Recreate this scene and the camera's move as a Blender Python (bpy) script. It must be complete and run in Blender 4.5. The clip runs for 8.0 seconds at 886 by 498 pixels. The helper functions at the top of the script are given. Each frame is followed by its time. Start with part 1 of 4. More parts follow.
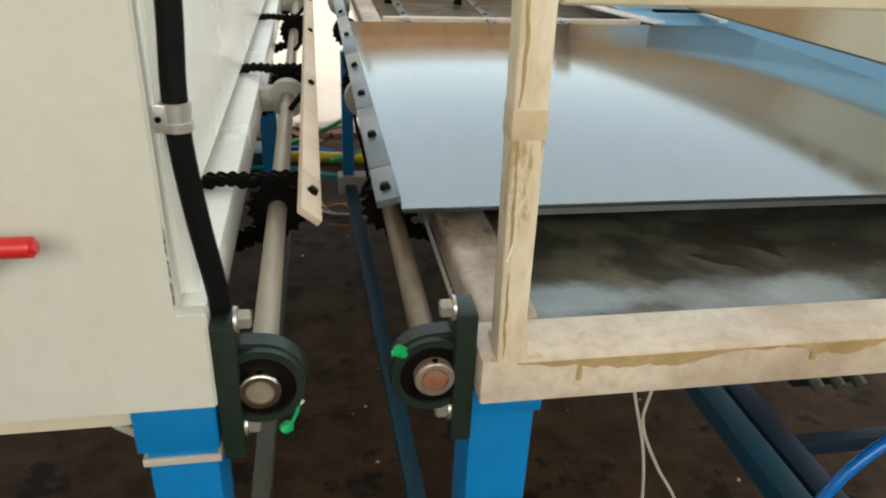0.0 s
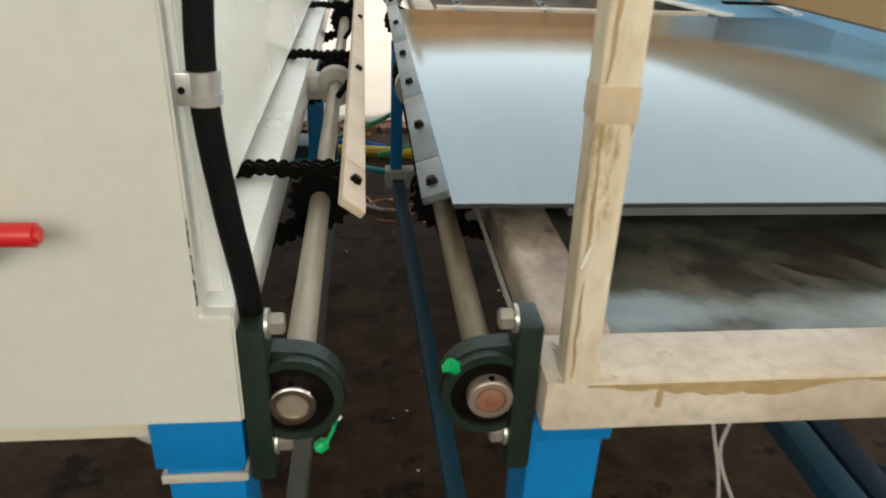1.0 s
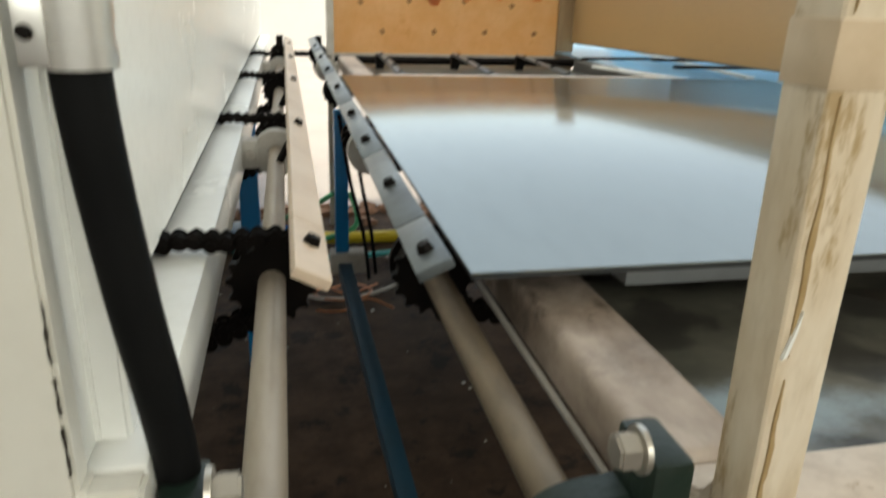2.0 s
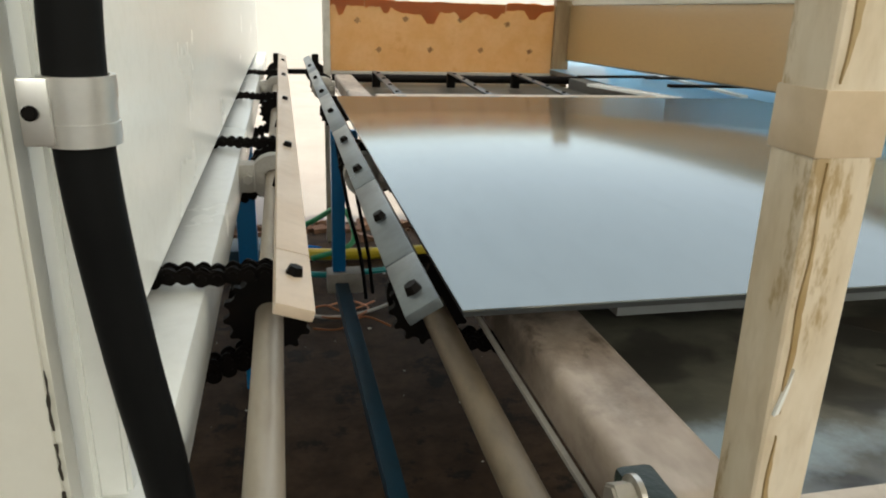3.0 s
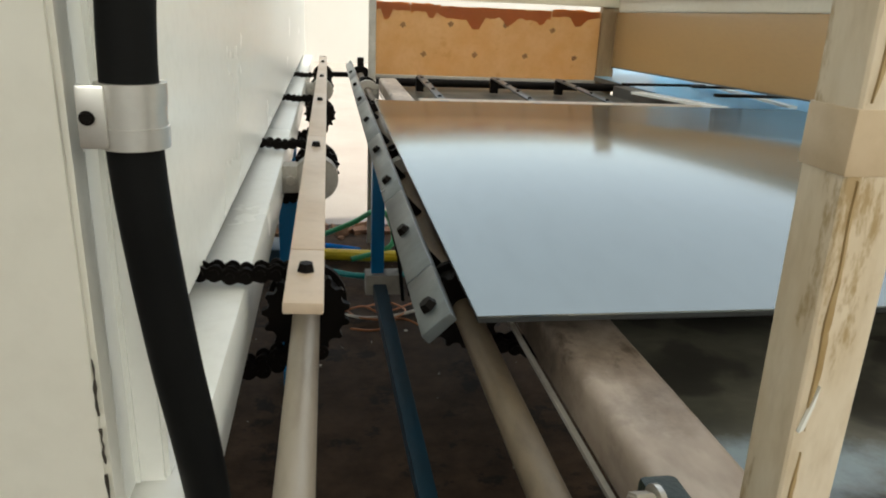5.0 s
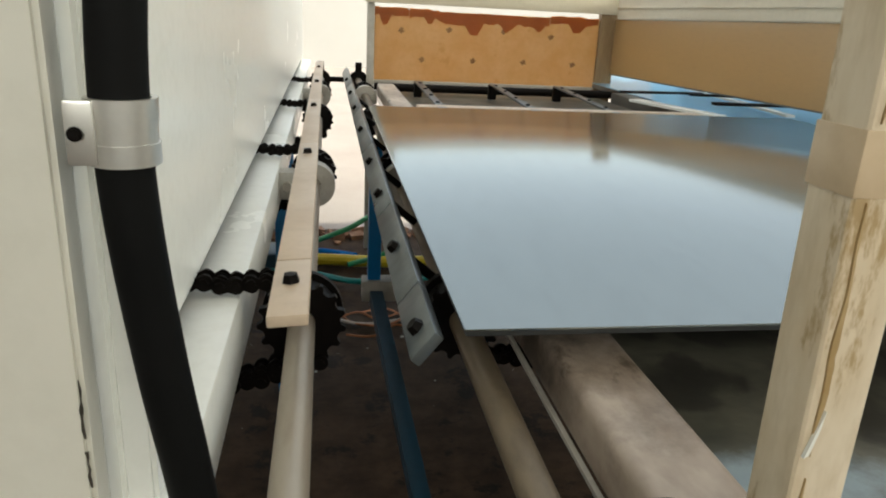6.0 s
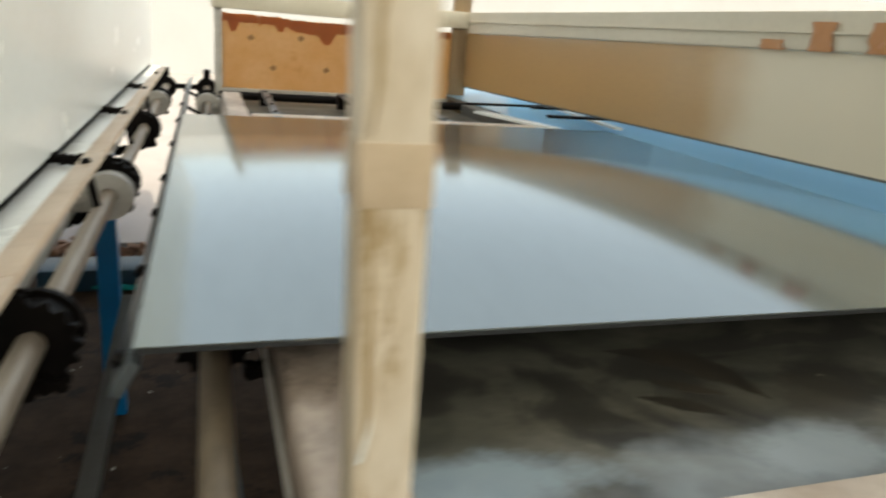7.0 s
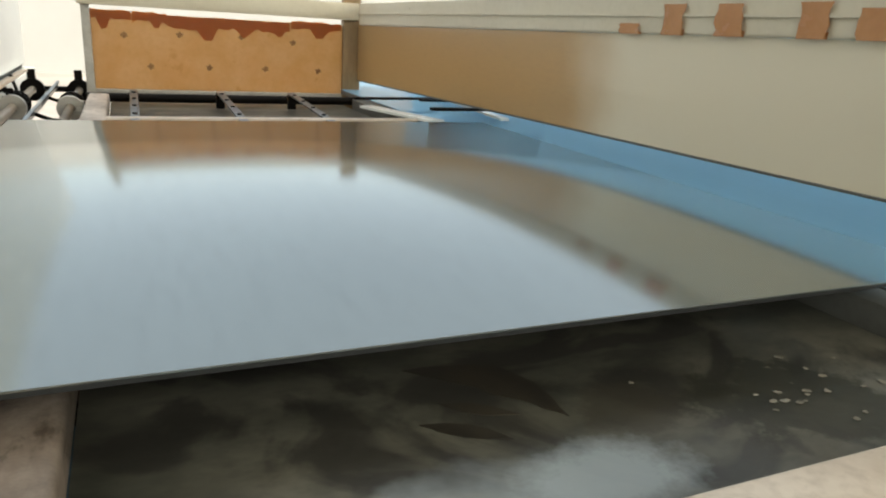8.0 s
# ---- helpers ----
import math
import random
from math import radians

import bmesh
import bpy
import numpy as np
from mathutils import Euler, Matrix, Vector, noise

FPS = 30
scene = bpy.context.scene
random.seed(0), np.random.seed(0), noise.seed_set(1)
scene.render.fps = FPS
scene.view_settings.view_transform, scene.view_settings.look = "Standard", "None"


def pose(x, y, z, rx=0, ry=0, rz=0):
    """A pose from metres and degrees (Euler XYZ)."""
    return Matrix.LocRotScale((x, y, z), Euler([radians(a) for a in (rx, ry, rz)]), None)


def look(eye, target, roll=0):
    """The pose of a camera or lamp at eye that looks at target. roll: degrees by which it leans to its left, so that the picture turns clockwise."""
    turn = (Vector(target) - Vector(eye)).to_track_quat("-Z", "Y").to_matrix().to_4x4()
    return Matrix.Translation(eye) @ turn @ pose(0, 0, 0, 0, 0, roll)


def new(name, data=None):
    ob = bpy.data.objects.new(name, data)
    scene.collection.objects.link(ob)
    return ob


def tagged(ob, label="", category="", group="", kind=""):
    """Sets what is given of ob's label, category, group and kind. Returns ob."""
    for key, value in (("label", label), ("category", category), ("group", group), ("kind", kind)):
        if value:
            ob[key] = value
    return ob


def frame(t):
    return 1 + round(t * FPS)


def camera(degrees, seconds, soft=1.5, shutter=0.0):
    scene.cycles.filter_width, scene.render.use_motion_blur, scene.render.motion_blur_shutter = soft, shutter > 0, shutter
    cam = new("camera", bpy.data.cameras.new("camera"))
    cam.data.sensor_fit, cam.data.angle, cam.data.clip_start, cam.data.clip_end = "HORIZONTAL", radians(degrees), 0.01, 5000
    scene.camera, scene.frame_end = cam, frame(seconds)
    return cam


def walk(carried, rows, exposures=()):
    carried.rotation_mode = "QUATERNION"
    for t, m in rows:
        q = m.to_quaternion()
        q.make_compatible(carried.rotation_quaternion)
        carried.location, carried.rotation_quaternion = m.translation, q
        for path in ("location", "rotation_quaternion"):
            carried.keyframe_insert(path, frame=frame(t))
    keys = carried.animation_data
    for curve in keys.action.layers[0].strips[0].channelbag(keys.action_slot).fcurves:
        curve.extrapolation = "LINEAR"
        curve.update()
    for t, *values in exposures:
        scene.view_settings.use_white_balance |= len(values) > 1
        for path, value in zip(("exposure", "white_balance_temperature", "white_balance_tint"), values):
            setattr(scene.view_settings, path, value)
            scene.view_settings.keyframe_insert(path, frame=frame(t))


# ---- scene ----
# All plan numbers below are in plan units; S turns them into metres.
S = 0.8
cam = camera(63.8, 8.0, 2.0, 0.5)
PATH = [
    (0, (-0.02, -0.017, 1.649), (0.313, 1.735, 0.744), 2.6),
    (0.5, (-0.016, 0.018, 1.627), (0.368, 1.757, 0.716), 3.0),
    (1, (-0.02, 0.094, 1.595), (0.191, 1.86, 0.681), 2.5),
    (1.5, (-0.042, 0.338, 1.424), (0.202, 2.107, 0.524), 2.3),
    (2, (-0.076, 0.399, 1.443), (0.335, 2.234, 0.763), 2.0),
    (2.2, (-0.076, 0.397, 1.462), (0.365, 2.243, 0.832), 1.2),
    (3.5, (-0.077, 0.404, 1.473), (0.324, 2.25, 0.817), 2.6),
    (4, (-0.08, 0.395, 1.476), (0.278, 2.257, 0.841), 2.3),
    (4.5, (-0.075, 0.386, 1.476), (0.245, 2.251, 0.83), 2.2),
    (6, (-0.072, 0.402, 1.481), (0.25, 2.273, 0.852), 3.0),
    (6.5, (-0.043, 0.384, 1.484), (0.339, 2.238, 0.839), 3.4),
    (6.8, (0.049, 0.387, 1.481), (0.567, 2.218, 0.865), 4.2),
    (7, (0.117, 0.363, 1.493), (0.742, 2.171, 0.911), 4.8),
    (7.2, (0.197, 0.367, 1.499), (0.879, 2.157, 0.925), 3.9),
    (7.5, (0.306, 0.386, 1.494), (1.066, 2.149, 0.936), 4.2),
    (8, (0.365, 0.394, 1.502), (1.151, 2.136, 0.913), 3.5),
]
walk(cam, [(t, look([S * v for v in eye], [S * v for v in target], roll)) for t, eye, target, roll in PATH],
     exposures=((0, 0.3), (1.6, 0.26), (3.5, 0.13), (6.5, 0.07), (7.5, 0.22), (8, 0.1)))

# ---- world, sun, large lights ----
world = bpy.data.worlds.new("sky")
scene.world = world
world.use_nodes = True
wn = world.node_tree.nodes
sky = wn.new("ShaderNodeTexSky")
sky.sky_type, sky.sun_disc = "NISHITA", False
sky.sun_elevation, sky.sun_rotation = radians(70), radians(187)
wn["Background"].inputs[1].default_value = 0.4
sky.dust_density, sky.air_density = 4.0, 0.9
haze = wn.new("ShaderNodeHueSaturation")
haze.inputs["Saturation"].default_value = 0.56
world.node_tree.links.new(sky.outputs[0], haze.inputs["Color"])
world.node_tree.links.new(haze.outputs[0], wn["Background"].inputs[0])
sun = new("sun", bpy.data.lights.new("sun", "SUN"))
sun.data.energy, sun.data.angle, sun.data.color = 3.5, radians(0.6), (1.0, 0.95, 0.87)
sun.matrix_world = look((0.7, -5.6, 15.5), (0, 0, 0))


def fill_light(name, x, y, z, w, h, target, power, colour):
    lamp = new(name, bpy.data.lights.new(name, "AREA"))
    lamp.data.shape, lamp.data.size, lamp.data.size_y = "RECTANGLE", w * S, h * S
    lamp.data.energy, lamp.data.color = power, colour
    lamp.matrix_world = look((x * S, y * S, z * S), [S * v for v in target])
    return lamp


# added area lamp behind the camera, fills the faces turned towards it
fill_light("fill_light_back", 0.2, -3.93, 3.75, 7.6, 2.4, (0.4, 2, 1.6), 88, (1.0, 0.94, 0.85))
# added lamp high on the right, brightens the cabinet's side panel
fill_light("fill_light_side", 7.93, 0.2, 4.0, 4.2, 1.9, (0.2, 1.8, 1.4), 138, (1.0, 0.97, 0.92))
scene.view_settings.use_white_balance = True
scene.view_settings.white_balance_temperature, scene.view_settings.white_balance_tint = 7250, 1


# ---- materials ----
def material(name, colour, rough=0.5, metal=0.0, second=None, amount=0.5, big=3.0, fine=60.0, bump=0.1,
             specks=None, speck_scale=25.0, speck_edge=0.62, coat=0.0, stretch=(1, 1, 1), island=0.0, rough_vary=0.12, spec=0.5):
    """A surface with variation at two scales, fine relief and optional stains."""
    m = bpy.data.materials.new(name)
    m.use_nodes = True
    nt = m.node_tree
    b = nt.nodes["Principled BSDF"]
    co = nt.nodes.new("ShaderNodeTexCoord")
    mp = nt.nodes.new("ShaderNodeMapping")
    mp.inputs["Scale"].default_value = stretch
    nt.links.new(co.outputs["Object"], mp.inputs["Vector"])

    def noise_tex(scale, detail, rough_=0.6):
        n = nt.nodes.new("ShaderNodeTexNoise")
        n.inputs["Scale"].default_value, n.inputs["Detail"].default_value = scale, detail
        n.inputs["Roughness"].default_value = rough_
        nt.links.new(mp.outputs[0], n.inputs["Vector"])
        return n.outputs["Fac"]

    def ramp(fac, lo, hi):
        r = nt.nodes.new("ShaderNodeMapRange")
        r.inputs["From Min"].default_value, r.inputs["From Max"].default_value = lo, hi
        nt.links.new(fac, r.inputs["Value"])
        return r.outputs[0]

    def mix(fac, a, c):
        x = nt.nodes.new("ShaderNodeMix")
        x.data_type = "RGBA"
        for sock, v in ((x.inputs["Factor"], fac), (x.inputs["A"], a), (x.inputs["B"], c)):
            if isinstance(v, (tuple, float, int)):
                sock.default_value = v if isinstance(v, (float, int)) else (*v, 1)
            else:
                nt.links.new(v, sock)
        return x.outputs["Result"]

    def times(fac, k):
        t = nt.nodes.new("ShaderNodeMath")
        t.operation = "MULTIPLY"
        nt.links.new(fac, t.inputs[0])
        t.inputs[1].default_value = k
        return t.outputs[0]

    second = second or tuple(0.72 * c for c in colour)
    wide, small = noise_tex(big, 5), noise_tex(fine, 4)
    col = mix(times(ramp(wide, 0.38, 0.68), amount), colour, second)
    col = mix(times(ramp(small, 0.45, 0.75), amount * 0.45), col, tuple(0.8 * c for c in second))
    if specks:
        col = mix(times(ramp(noise_tex(speck_scale, 6, 0.7), speck_edge, speck_edge + 0.06), 0.85), col, specks)
    if island:
        info = nt.nodes.new("ShaderNodeObjectInfo")
        col = mix(times(info.outputs["Random"], island), col, tuple(0.5 * c for c in colour))
    nt.links.new(col, b.inputs["Base Color"])
    r = nt.nodes.new("ShaderNodeMapRange")
    r.inputs["To Min"].default_value, r.inputs["To Max"].default_value = max(0.02, rough - rough_vary), min(1, rough + rough_vary)
    nt.links.new(wide, r.inputs["Value"])
    nt.links.new(r.outputs[0], b.inputs["Roughness"])
    b.inputs["Metallic"].default_value = metal
    b.inputs["Specular IOR Level"].default_value = spec
    b.inputs["Coat Weight"].default_value = coat
    if bump:
        bp = nt.nodes.new("ShaderNodeBump")
        bp.inputs["Strength"].default_value, bp.inputs["Distance"].default_value = bump, 0.002
        nt.links.new(small, bp.inputs["Height"])
        nt.links.new(bp.outputs[0], b.inputs["Normal"])
    return m


CREAM = material("cream_paint", (0.66, 0.6, 0.48), 0.38, second=(0.58, 0.51, 0.38), amount=0.5, bump=0.05, specks=(0.36, 0.27, 0.15), speck_edge=0.7, speck_scale=9)
CREAM_WORN = material("worn_cream_paint", (0.72, 0.63, 0.53), 0.36, second=(0.42, 0.32, 0.23), amount=0.9, big=5, bump=0.12, specks=(0.3, 0.19, 0.08), speck_edge=0.63, speck_scale=14)
GLOSSY_CREAM = material("glossy_cream_paint", (0.66, 0.58, 0.45), 0.12, coat=0.8, second=(0.52, 0.42, 0.28), amount=0.5, big=6, bump=0.05, specks=(0.3, 0.2, 0.1), speck_edge=0.68, speck_scale=14, rough_vary=0.06)
CABINET = material("cabinet_enamel", (0.64, 0.63, 0.575), 0.3, second=(0.56, 0.54, 0.475), amount=0.4, big=2.5, bump=0.03, specks=(0.4, 0.32, 0.2), speck_edge=0.72, speck_scale=7)
WHITE = material("off_white_enamel", (0.88, 0.89, 0.86), 0.26, second=(0.77, 0.77, 0.72), amount=0.4, big=3, bump=0.008, specks=(0.5, 0.47, 0.4), speck_edge=0.76, speck_scale=12, rough_vary=0.05)
BLUE = material("blue_paint", (0.0, 0.2, 0.52), 0.32, second=(0.0, 0.14, 0.38), amount=0.5, bump=0.08, specks=(0.02, 0.05, 0.1), speck_edge=0.7, speck_scale=18)
DARK_BLUE = material("dull_blue_paint", (0.008, 0.055, 0.1), 0.45, second=(0.02, 0.042, 0.055), amount=0.8, bump=0.1, specks=(0.1, 0.1, 0.1), speck_edge=0.68)
# blue paint darkened for the shade under the table
NAVY = material("shaded_navy_paint", (0.006, 0.022, 0.05), 0.5, second=(0.008, 0.012, 0.018), amount=0.8, bump=0.1)
GREY_RAIL = material("dusty_grey_paint", (0.12, 0.125, 0.115), 0.55, second=(0.07, 0.06, 0.05), amount=0.7, bump=0.1)
PALE_BLUE = material("pale_blue_film", (0.42, 0.7, 0.9), 0.1, second=(0.32, 0.6, 0.83), amount=0.5, big=3, bump=0.05, stretch=(1, 0.3, 1), rough_vary=0.08)
STEEL = material("dusty_bright_steel", (0.44, 0.385, 0.31), 0.48, 0.55, second=(0.34, 0.26, 0.19), amount=0.8, big=6, bump=0.05, stretch=(1, 0.25, 1))
DULL_STEEL = material("grimy_brown_steel", (0.27, 0.215, 0.15), 0.5, 0.4, second=(0.1, 0.07, 0.045), amount=0.95, big=5, bump=0.08, stretch=(1, 0.4, 1), specks=(0.04, 0.028, 0.02), speck_edge=0.62, speck_scale=9)
RUSTY = material("rusty_steel", (0.32, 0.12, 0.06), 0.6, 0.4, second=(0.45, 0.3, 0.22), amount=0.7, big=40, bump=0.3)
RING = material("polished_ring", (0.72, 0.68, 0.64), 0.16, 1.0, amount=0.3, bump=0.03)
DULL_RING = material("brown_ring", (0.42, 0.33, 0.28), 0.4, 0.6, amount=0.5, big=30, bump=0.1)
GREEN_IRON = material("dark_green_cast_iron", (0.011, 0.023, 0.017), 0.4, spec=0.35, second=(0.024, 0.032, 0.025), amount=0.6, big=20, fine=180, bump=0.35, specks=(0.12, 0.12, 0.1), speck_edge=0.68, speck_scale=30)
GREY_IRON = material("grey_cast_iron", (0.48, 0.46, 0.42), 0.5, second=(0.3, 0.27, 0.23), amount=0.6, big=15, fine=160, bump=0.25)
ZINC = material("zinc_bolt", (0.66, 0.63, 0.57), 0.35, 0.8, amount=0.4, big=40, bump=0.08)
GREEN_PLASTIC = material("green_plastic", (0.0, 0.42, 0.13), 0.35, amount=0.2, bump=0.02)
# greasy steel, and the black of the shaded gap under the sheets
GREASE_AND_SHADE = material("greasy_black_and_gap_shade", (0.004, 0.0032, 0.0028), 0.5, 0.0, spec=0.08, second=(0.008, 0.0055, 0.0045), amount=0.6, big=30, bump=0.4)
RUBBER = material("black_hose_rubber", (0.006, 0.0063, 0.0066), 0.55, spec=0.06, second=(0.011, 0.011, 0.011), amount=0.5, big=12, bump=0.08, specks=(0.08, 0.08, 0.08), speck_edge=0.74, speck_scale=40)
ALUMINIUM = material("aluminium_clamp", (0.78, 0.77, 0.74), 0.32, 0.85, amount=0.3, big=30, bump=0.05)
RED = material("red_plastic", (0.62, 0.02, 0.025), 0.32, amount=0.2, bump=0.02)
BEIGE_BAR = material("beige_painted_bar", (0.62, 0.49, 0.37), 0.42, second=(0.5, 0.37, 0.26), amount=0.6, big=8, bump=0.12, specks=(0.2, 0.12, 0.07), speck_edge=0.68, speck_scale=20)
GREY_BAR = material("galvanised_bar", (0.14, 0.16, 0.168), 0.32, 0.5, second=(0.06, 0.064, 0.068), amount=0.7, big=9, bump=0.1, specks=(0.5, 0.5, 0.48), speck_edge=0.7, speck_scale=16)
SHEET = material("brushed_sheet_metal", (0.345, 0.38, 0.375), 0.13, 0.85, second=(0.32, 0.35, 0.345), amount=0.5, big=1.5, fine=90, bump=0.006, stretch=(1, 0.15, 1), rough_vary=0.025)
SHEET_EDGE = material("sheet_edge", (0.03, 0.032, 0.033), 0.5, 0.0, spec=0.3, amount=0.5, big=20)
UNDER_SHEET = material("under_sheet_metal", (0.2, 0.21, 0.215), 0.4, 0.6, amount=0.6, big=10, bump=0.08)
TABLE_TOP = material("stained_table_top", (0.145, 0.137, 0.108), 0.42, second=(0.028, 0.031, 0.025), amount=0.95, big=3.2, fine=30, bump=0.12, specks=(0.2, 0.175, 0.14), speck_scale=7, speck_edge=0.66, stretch=(1, 1.6, 1))
CRUMB = material("pale_crumbs", (0.3, 0.28, 0.23), 0.7, second=(0.16, 0.15, 0.12), amount=0.9, big=40, bump=0.2)
STAIN = material("dark_oil_stain", (0.026, 0.023, 0.018), 0.45, second=(0.06, 0.05, 0.036), amount=0.8, big=14)
GLUE = material("dried_glue", (0.46, 0.34, 0.18), 0.35, second=(0.32, 0.21, 0.09), amount=0.8, big=25, bump=0.3)
FLOOR = material("oily_dirt_floor", (0.06, 0.034, 0.018), 0.75, spec=0.18, second=(0.024, 0.013, 0.007), amount=0.9, big=9, fine=40, bump=0.7, specks=(0.008, 0.005, 0.0035), speck_scale=6.0, speck_edge=0.55)
CONCRETE = material("pale_concrete", (0.32, 0.285, 0.265), 0.75, second=(0.26, 0.215, 0.195), amount=0.5, big=1.2, bump=0.2)
RUBBLE = material("brick_rubble", (0.28, 0.15, 0.09), 0.85, second=(0.16, 0.09, 0.06), amount=0.7, big=10, bump=0.4, island=0.6)
WALL = material("unseen_pale_wall", (0.6, 0.58, 0.54), 0.8, second=(0.5, 0.48, 0.44), amount=0.6, big=1, bump=0.2)
BACKDROP_WHITE = material("backdrop_white", (0.48, 0.47, 0.45), 0.8, second=(0.42, 0.41, 0.39), amount=0.5, big=0.6, bump=0.2)
CEILING = material("unseen_pale_roof", (0.68, 0.69, 0.7), 0.7, amount=0.4, big=1)
BOARD = material("glossy_tan_board", (0.47, 0.29, 0.12), 0.34, spec=1.0, coat=0.35, rough_vary=0.04, second=(0.38, 0.25, 0.12), amount=0.4, big=1.6, bump=0.015, stretch=(0.4, 0.4, 1.5))
TAPE = material("brown_packing_tape", (0.42, 0.19, 0.07), 0.25, second=(0.3, 0.11, 0.035), amount=0.6, big=20, bump=0.15)
RAIL_TAPE = material("faded_brown_tape", (0.5, 0.24, 0.1), 0.25, second=(0.42, 0.17, 0.06), amount=0.7, big=14, bump=0.15, specks=(0.62, 0.5, 0.36), speck_edge=0.64, speck_scale=18)
WIRE_GREY = material("grey_cable", (0.5, 0.47, 0.42), 0.5, amount=0.2)
YELLOW = material("yellow_hose", (0.6, 0.46, 0.03), 0.4, amount=0.3)
TEAL = material("teal_hose", (0.0, 0.26, 0.26), 0.4, amount=0.3)
GREEN_HOSE = material("green_hose", (0.02, 0.25, 0.1), 0.4, amount=0.3)
BRIGHT_BLUE = material("bright_blue_hose", (0.0, 0.16, 0.6), 0.25, amount=0.2)

POST_PAINT = material("streaked_cream_paint", (0.76, 0.67, 0.54), 0.34, second=(0.5, 0.37, 0.2), amount=0.8, big=9, bump=0.15, specks=(0.38, 0.26, 0.12), speck_edge=0.6, speck_scale=15, stretch=(1.6, 1.6, 0.5))
DUSTY_BEAM = material("dusty_cream_beam", (0.64, 0.55, 0.47), 0.5, second=(0.2, 0.14, 0.1), amount=0.85, big=5.5, fine=40, bump=0.2, specks=(0.1, 0.07, 0.045), speck_edge=0.58, speck_scale=10, stretch=(1, 0.5, 1))
OLD_TAPE = material("old_masking_tape", (0.66, 0.53, 0.38), 0.4, second=(0.46, 0.33, 0.19), amount=0.6, big=14, bump=0.1)
OLD_WOOD = material("old_brown_wood", (0.3, 0.2, 0.1), 0.55, second=(0.17, 0.1, 0.05), amount=0.8, big=9, bump=0.2, stretch=(2, 2, 0.3))
KNOT = material("plywood_knot", (0.36, 0.2, 0.08), 0.6, second=(0.22, 0.1, 0.04), amount=0.8, big=30, bump=0.1)
# wiped oil: streaky dark swirls over the table top
nt = TABLE_TOP.node_tree
bsdf = nt.nodes["Principled BSDF"]
base = bsdf.inputs["Base Color"].links[0].from_socket
geo, swirl, cut, oily = nt.nodes.new("ShaderNodeTexCoord"), nt.nodes.new("ShaderNodeTexNoise"), nt.nodes.new("ShaderNodeMapRange"), nt.nodes.new("ShaderNodeMix")
swirl.inputs["Scale"].default_value, swirl.inputs["Detail"].default_value, swirl.inputs["Distortion"].default_value = 3.4, 5, 2.6
cut.inputs["From Min"].default_value, cut.inputs["From Max"].default_value, cut.inputs["To Max"].default_value = 0.5, 0.58, 0.8
oily.data_type = "RGBA"
oily.inputs["B"].default_value = (0.028, 0.026, 0.023, 1)
nt.links.new(geo.outputs["Object"], swirl.inputs["Vector"])
nt.links.new(swirl.outputs["Fac"], cut.inputs["Value"])
nt.links.new(cut.outputs[0], oily.inputs["Factor"])
nt.links.new(base, oily.inputs["A"])
nt.links.new(oily.outputs["Result"], bsdf.inputs["Base Color"])
# dust swept against the front beam: pale patches that thin out away from it
nt = TABLE_TOP.node_tree
bsdf = nt.nodes["Principled BSDF"]
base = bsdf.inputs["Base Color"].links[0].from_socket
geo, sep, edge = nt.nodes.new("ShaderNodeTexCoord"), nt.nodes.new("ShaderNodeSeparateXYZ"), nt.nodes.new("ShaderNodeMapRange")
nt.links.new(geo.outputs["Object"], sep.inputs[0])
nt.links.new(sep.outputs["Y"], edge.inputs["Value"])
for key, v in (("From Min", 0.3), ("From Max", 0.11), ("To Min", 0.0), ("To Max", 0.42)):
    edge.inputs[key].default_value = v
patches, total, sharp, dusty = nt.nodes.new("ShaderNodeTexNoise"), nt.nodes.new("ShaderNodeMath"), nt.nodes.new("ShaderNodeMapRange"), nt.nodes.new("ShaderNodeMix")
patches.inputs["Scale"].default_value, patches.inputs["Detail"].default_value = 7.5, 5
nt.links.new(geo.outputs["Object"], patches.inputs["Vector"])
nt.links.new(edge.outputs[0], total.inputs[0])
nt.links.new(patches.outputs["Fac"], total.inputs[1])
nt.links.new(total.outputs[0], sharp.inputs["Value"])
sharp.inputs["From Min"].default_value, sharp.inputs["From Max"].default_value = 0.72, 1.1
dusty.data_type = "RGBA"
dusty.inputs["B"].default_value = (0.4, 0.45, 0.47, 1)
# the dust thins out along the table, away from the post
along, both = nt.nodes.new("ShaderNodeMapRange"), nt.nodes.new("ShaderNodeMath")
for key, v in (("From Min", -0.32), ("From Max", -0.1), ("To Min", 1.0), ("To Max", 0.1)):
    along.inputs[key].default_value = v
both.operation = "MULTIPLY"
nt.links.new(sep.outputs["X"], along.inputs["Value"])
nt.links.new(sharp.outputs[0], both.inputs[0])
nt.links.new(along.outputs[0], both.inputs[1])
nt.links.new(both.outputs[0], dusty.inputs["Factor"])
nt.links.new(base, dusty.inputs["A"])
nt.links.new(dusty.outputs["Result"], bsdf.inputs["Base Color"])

CARD = material("thin_plywood_card", (0.64, 0.5, 0.3), 0.55, second=(0.52, 0.33, 0.14), amount=0.95, big=7, bump=0.15, specks=(0.42, 0.24, 0.09), speck_scale=10, speck_edge=0.6)


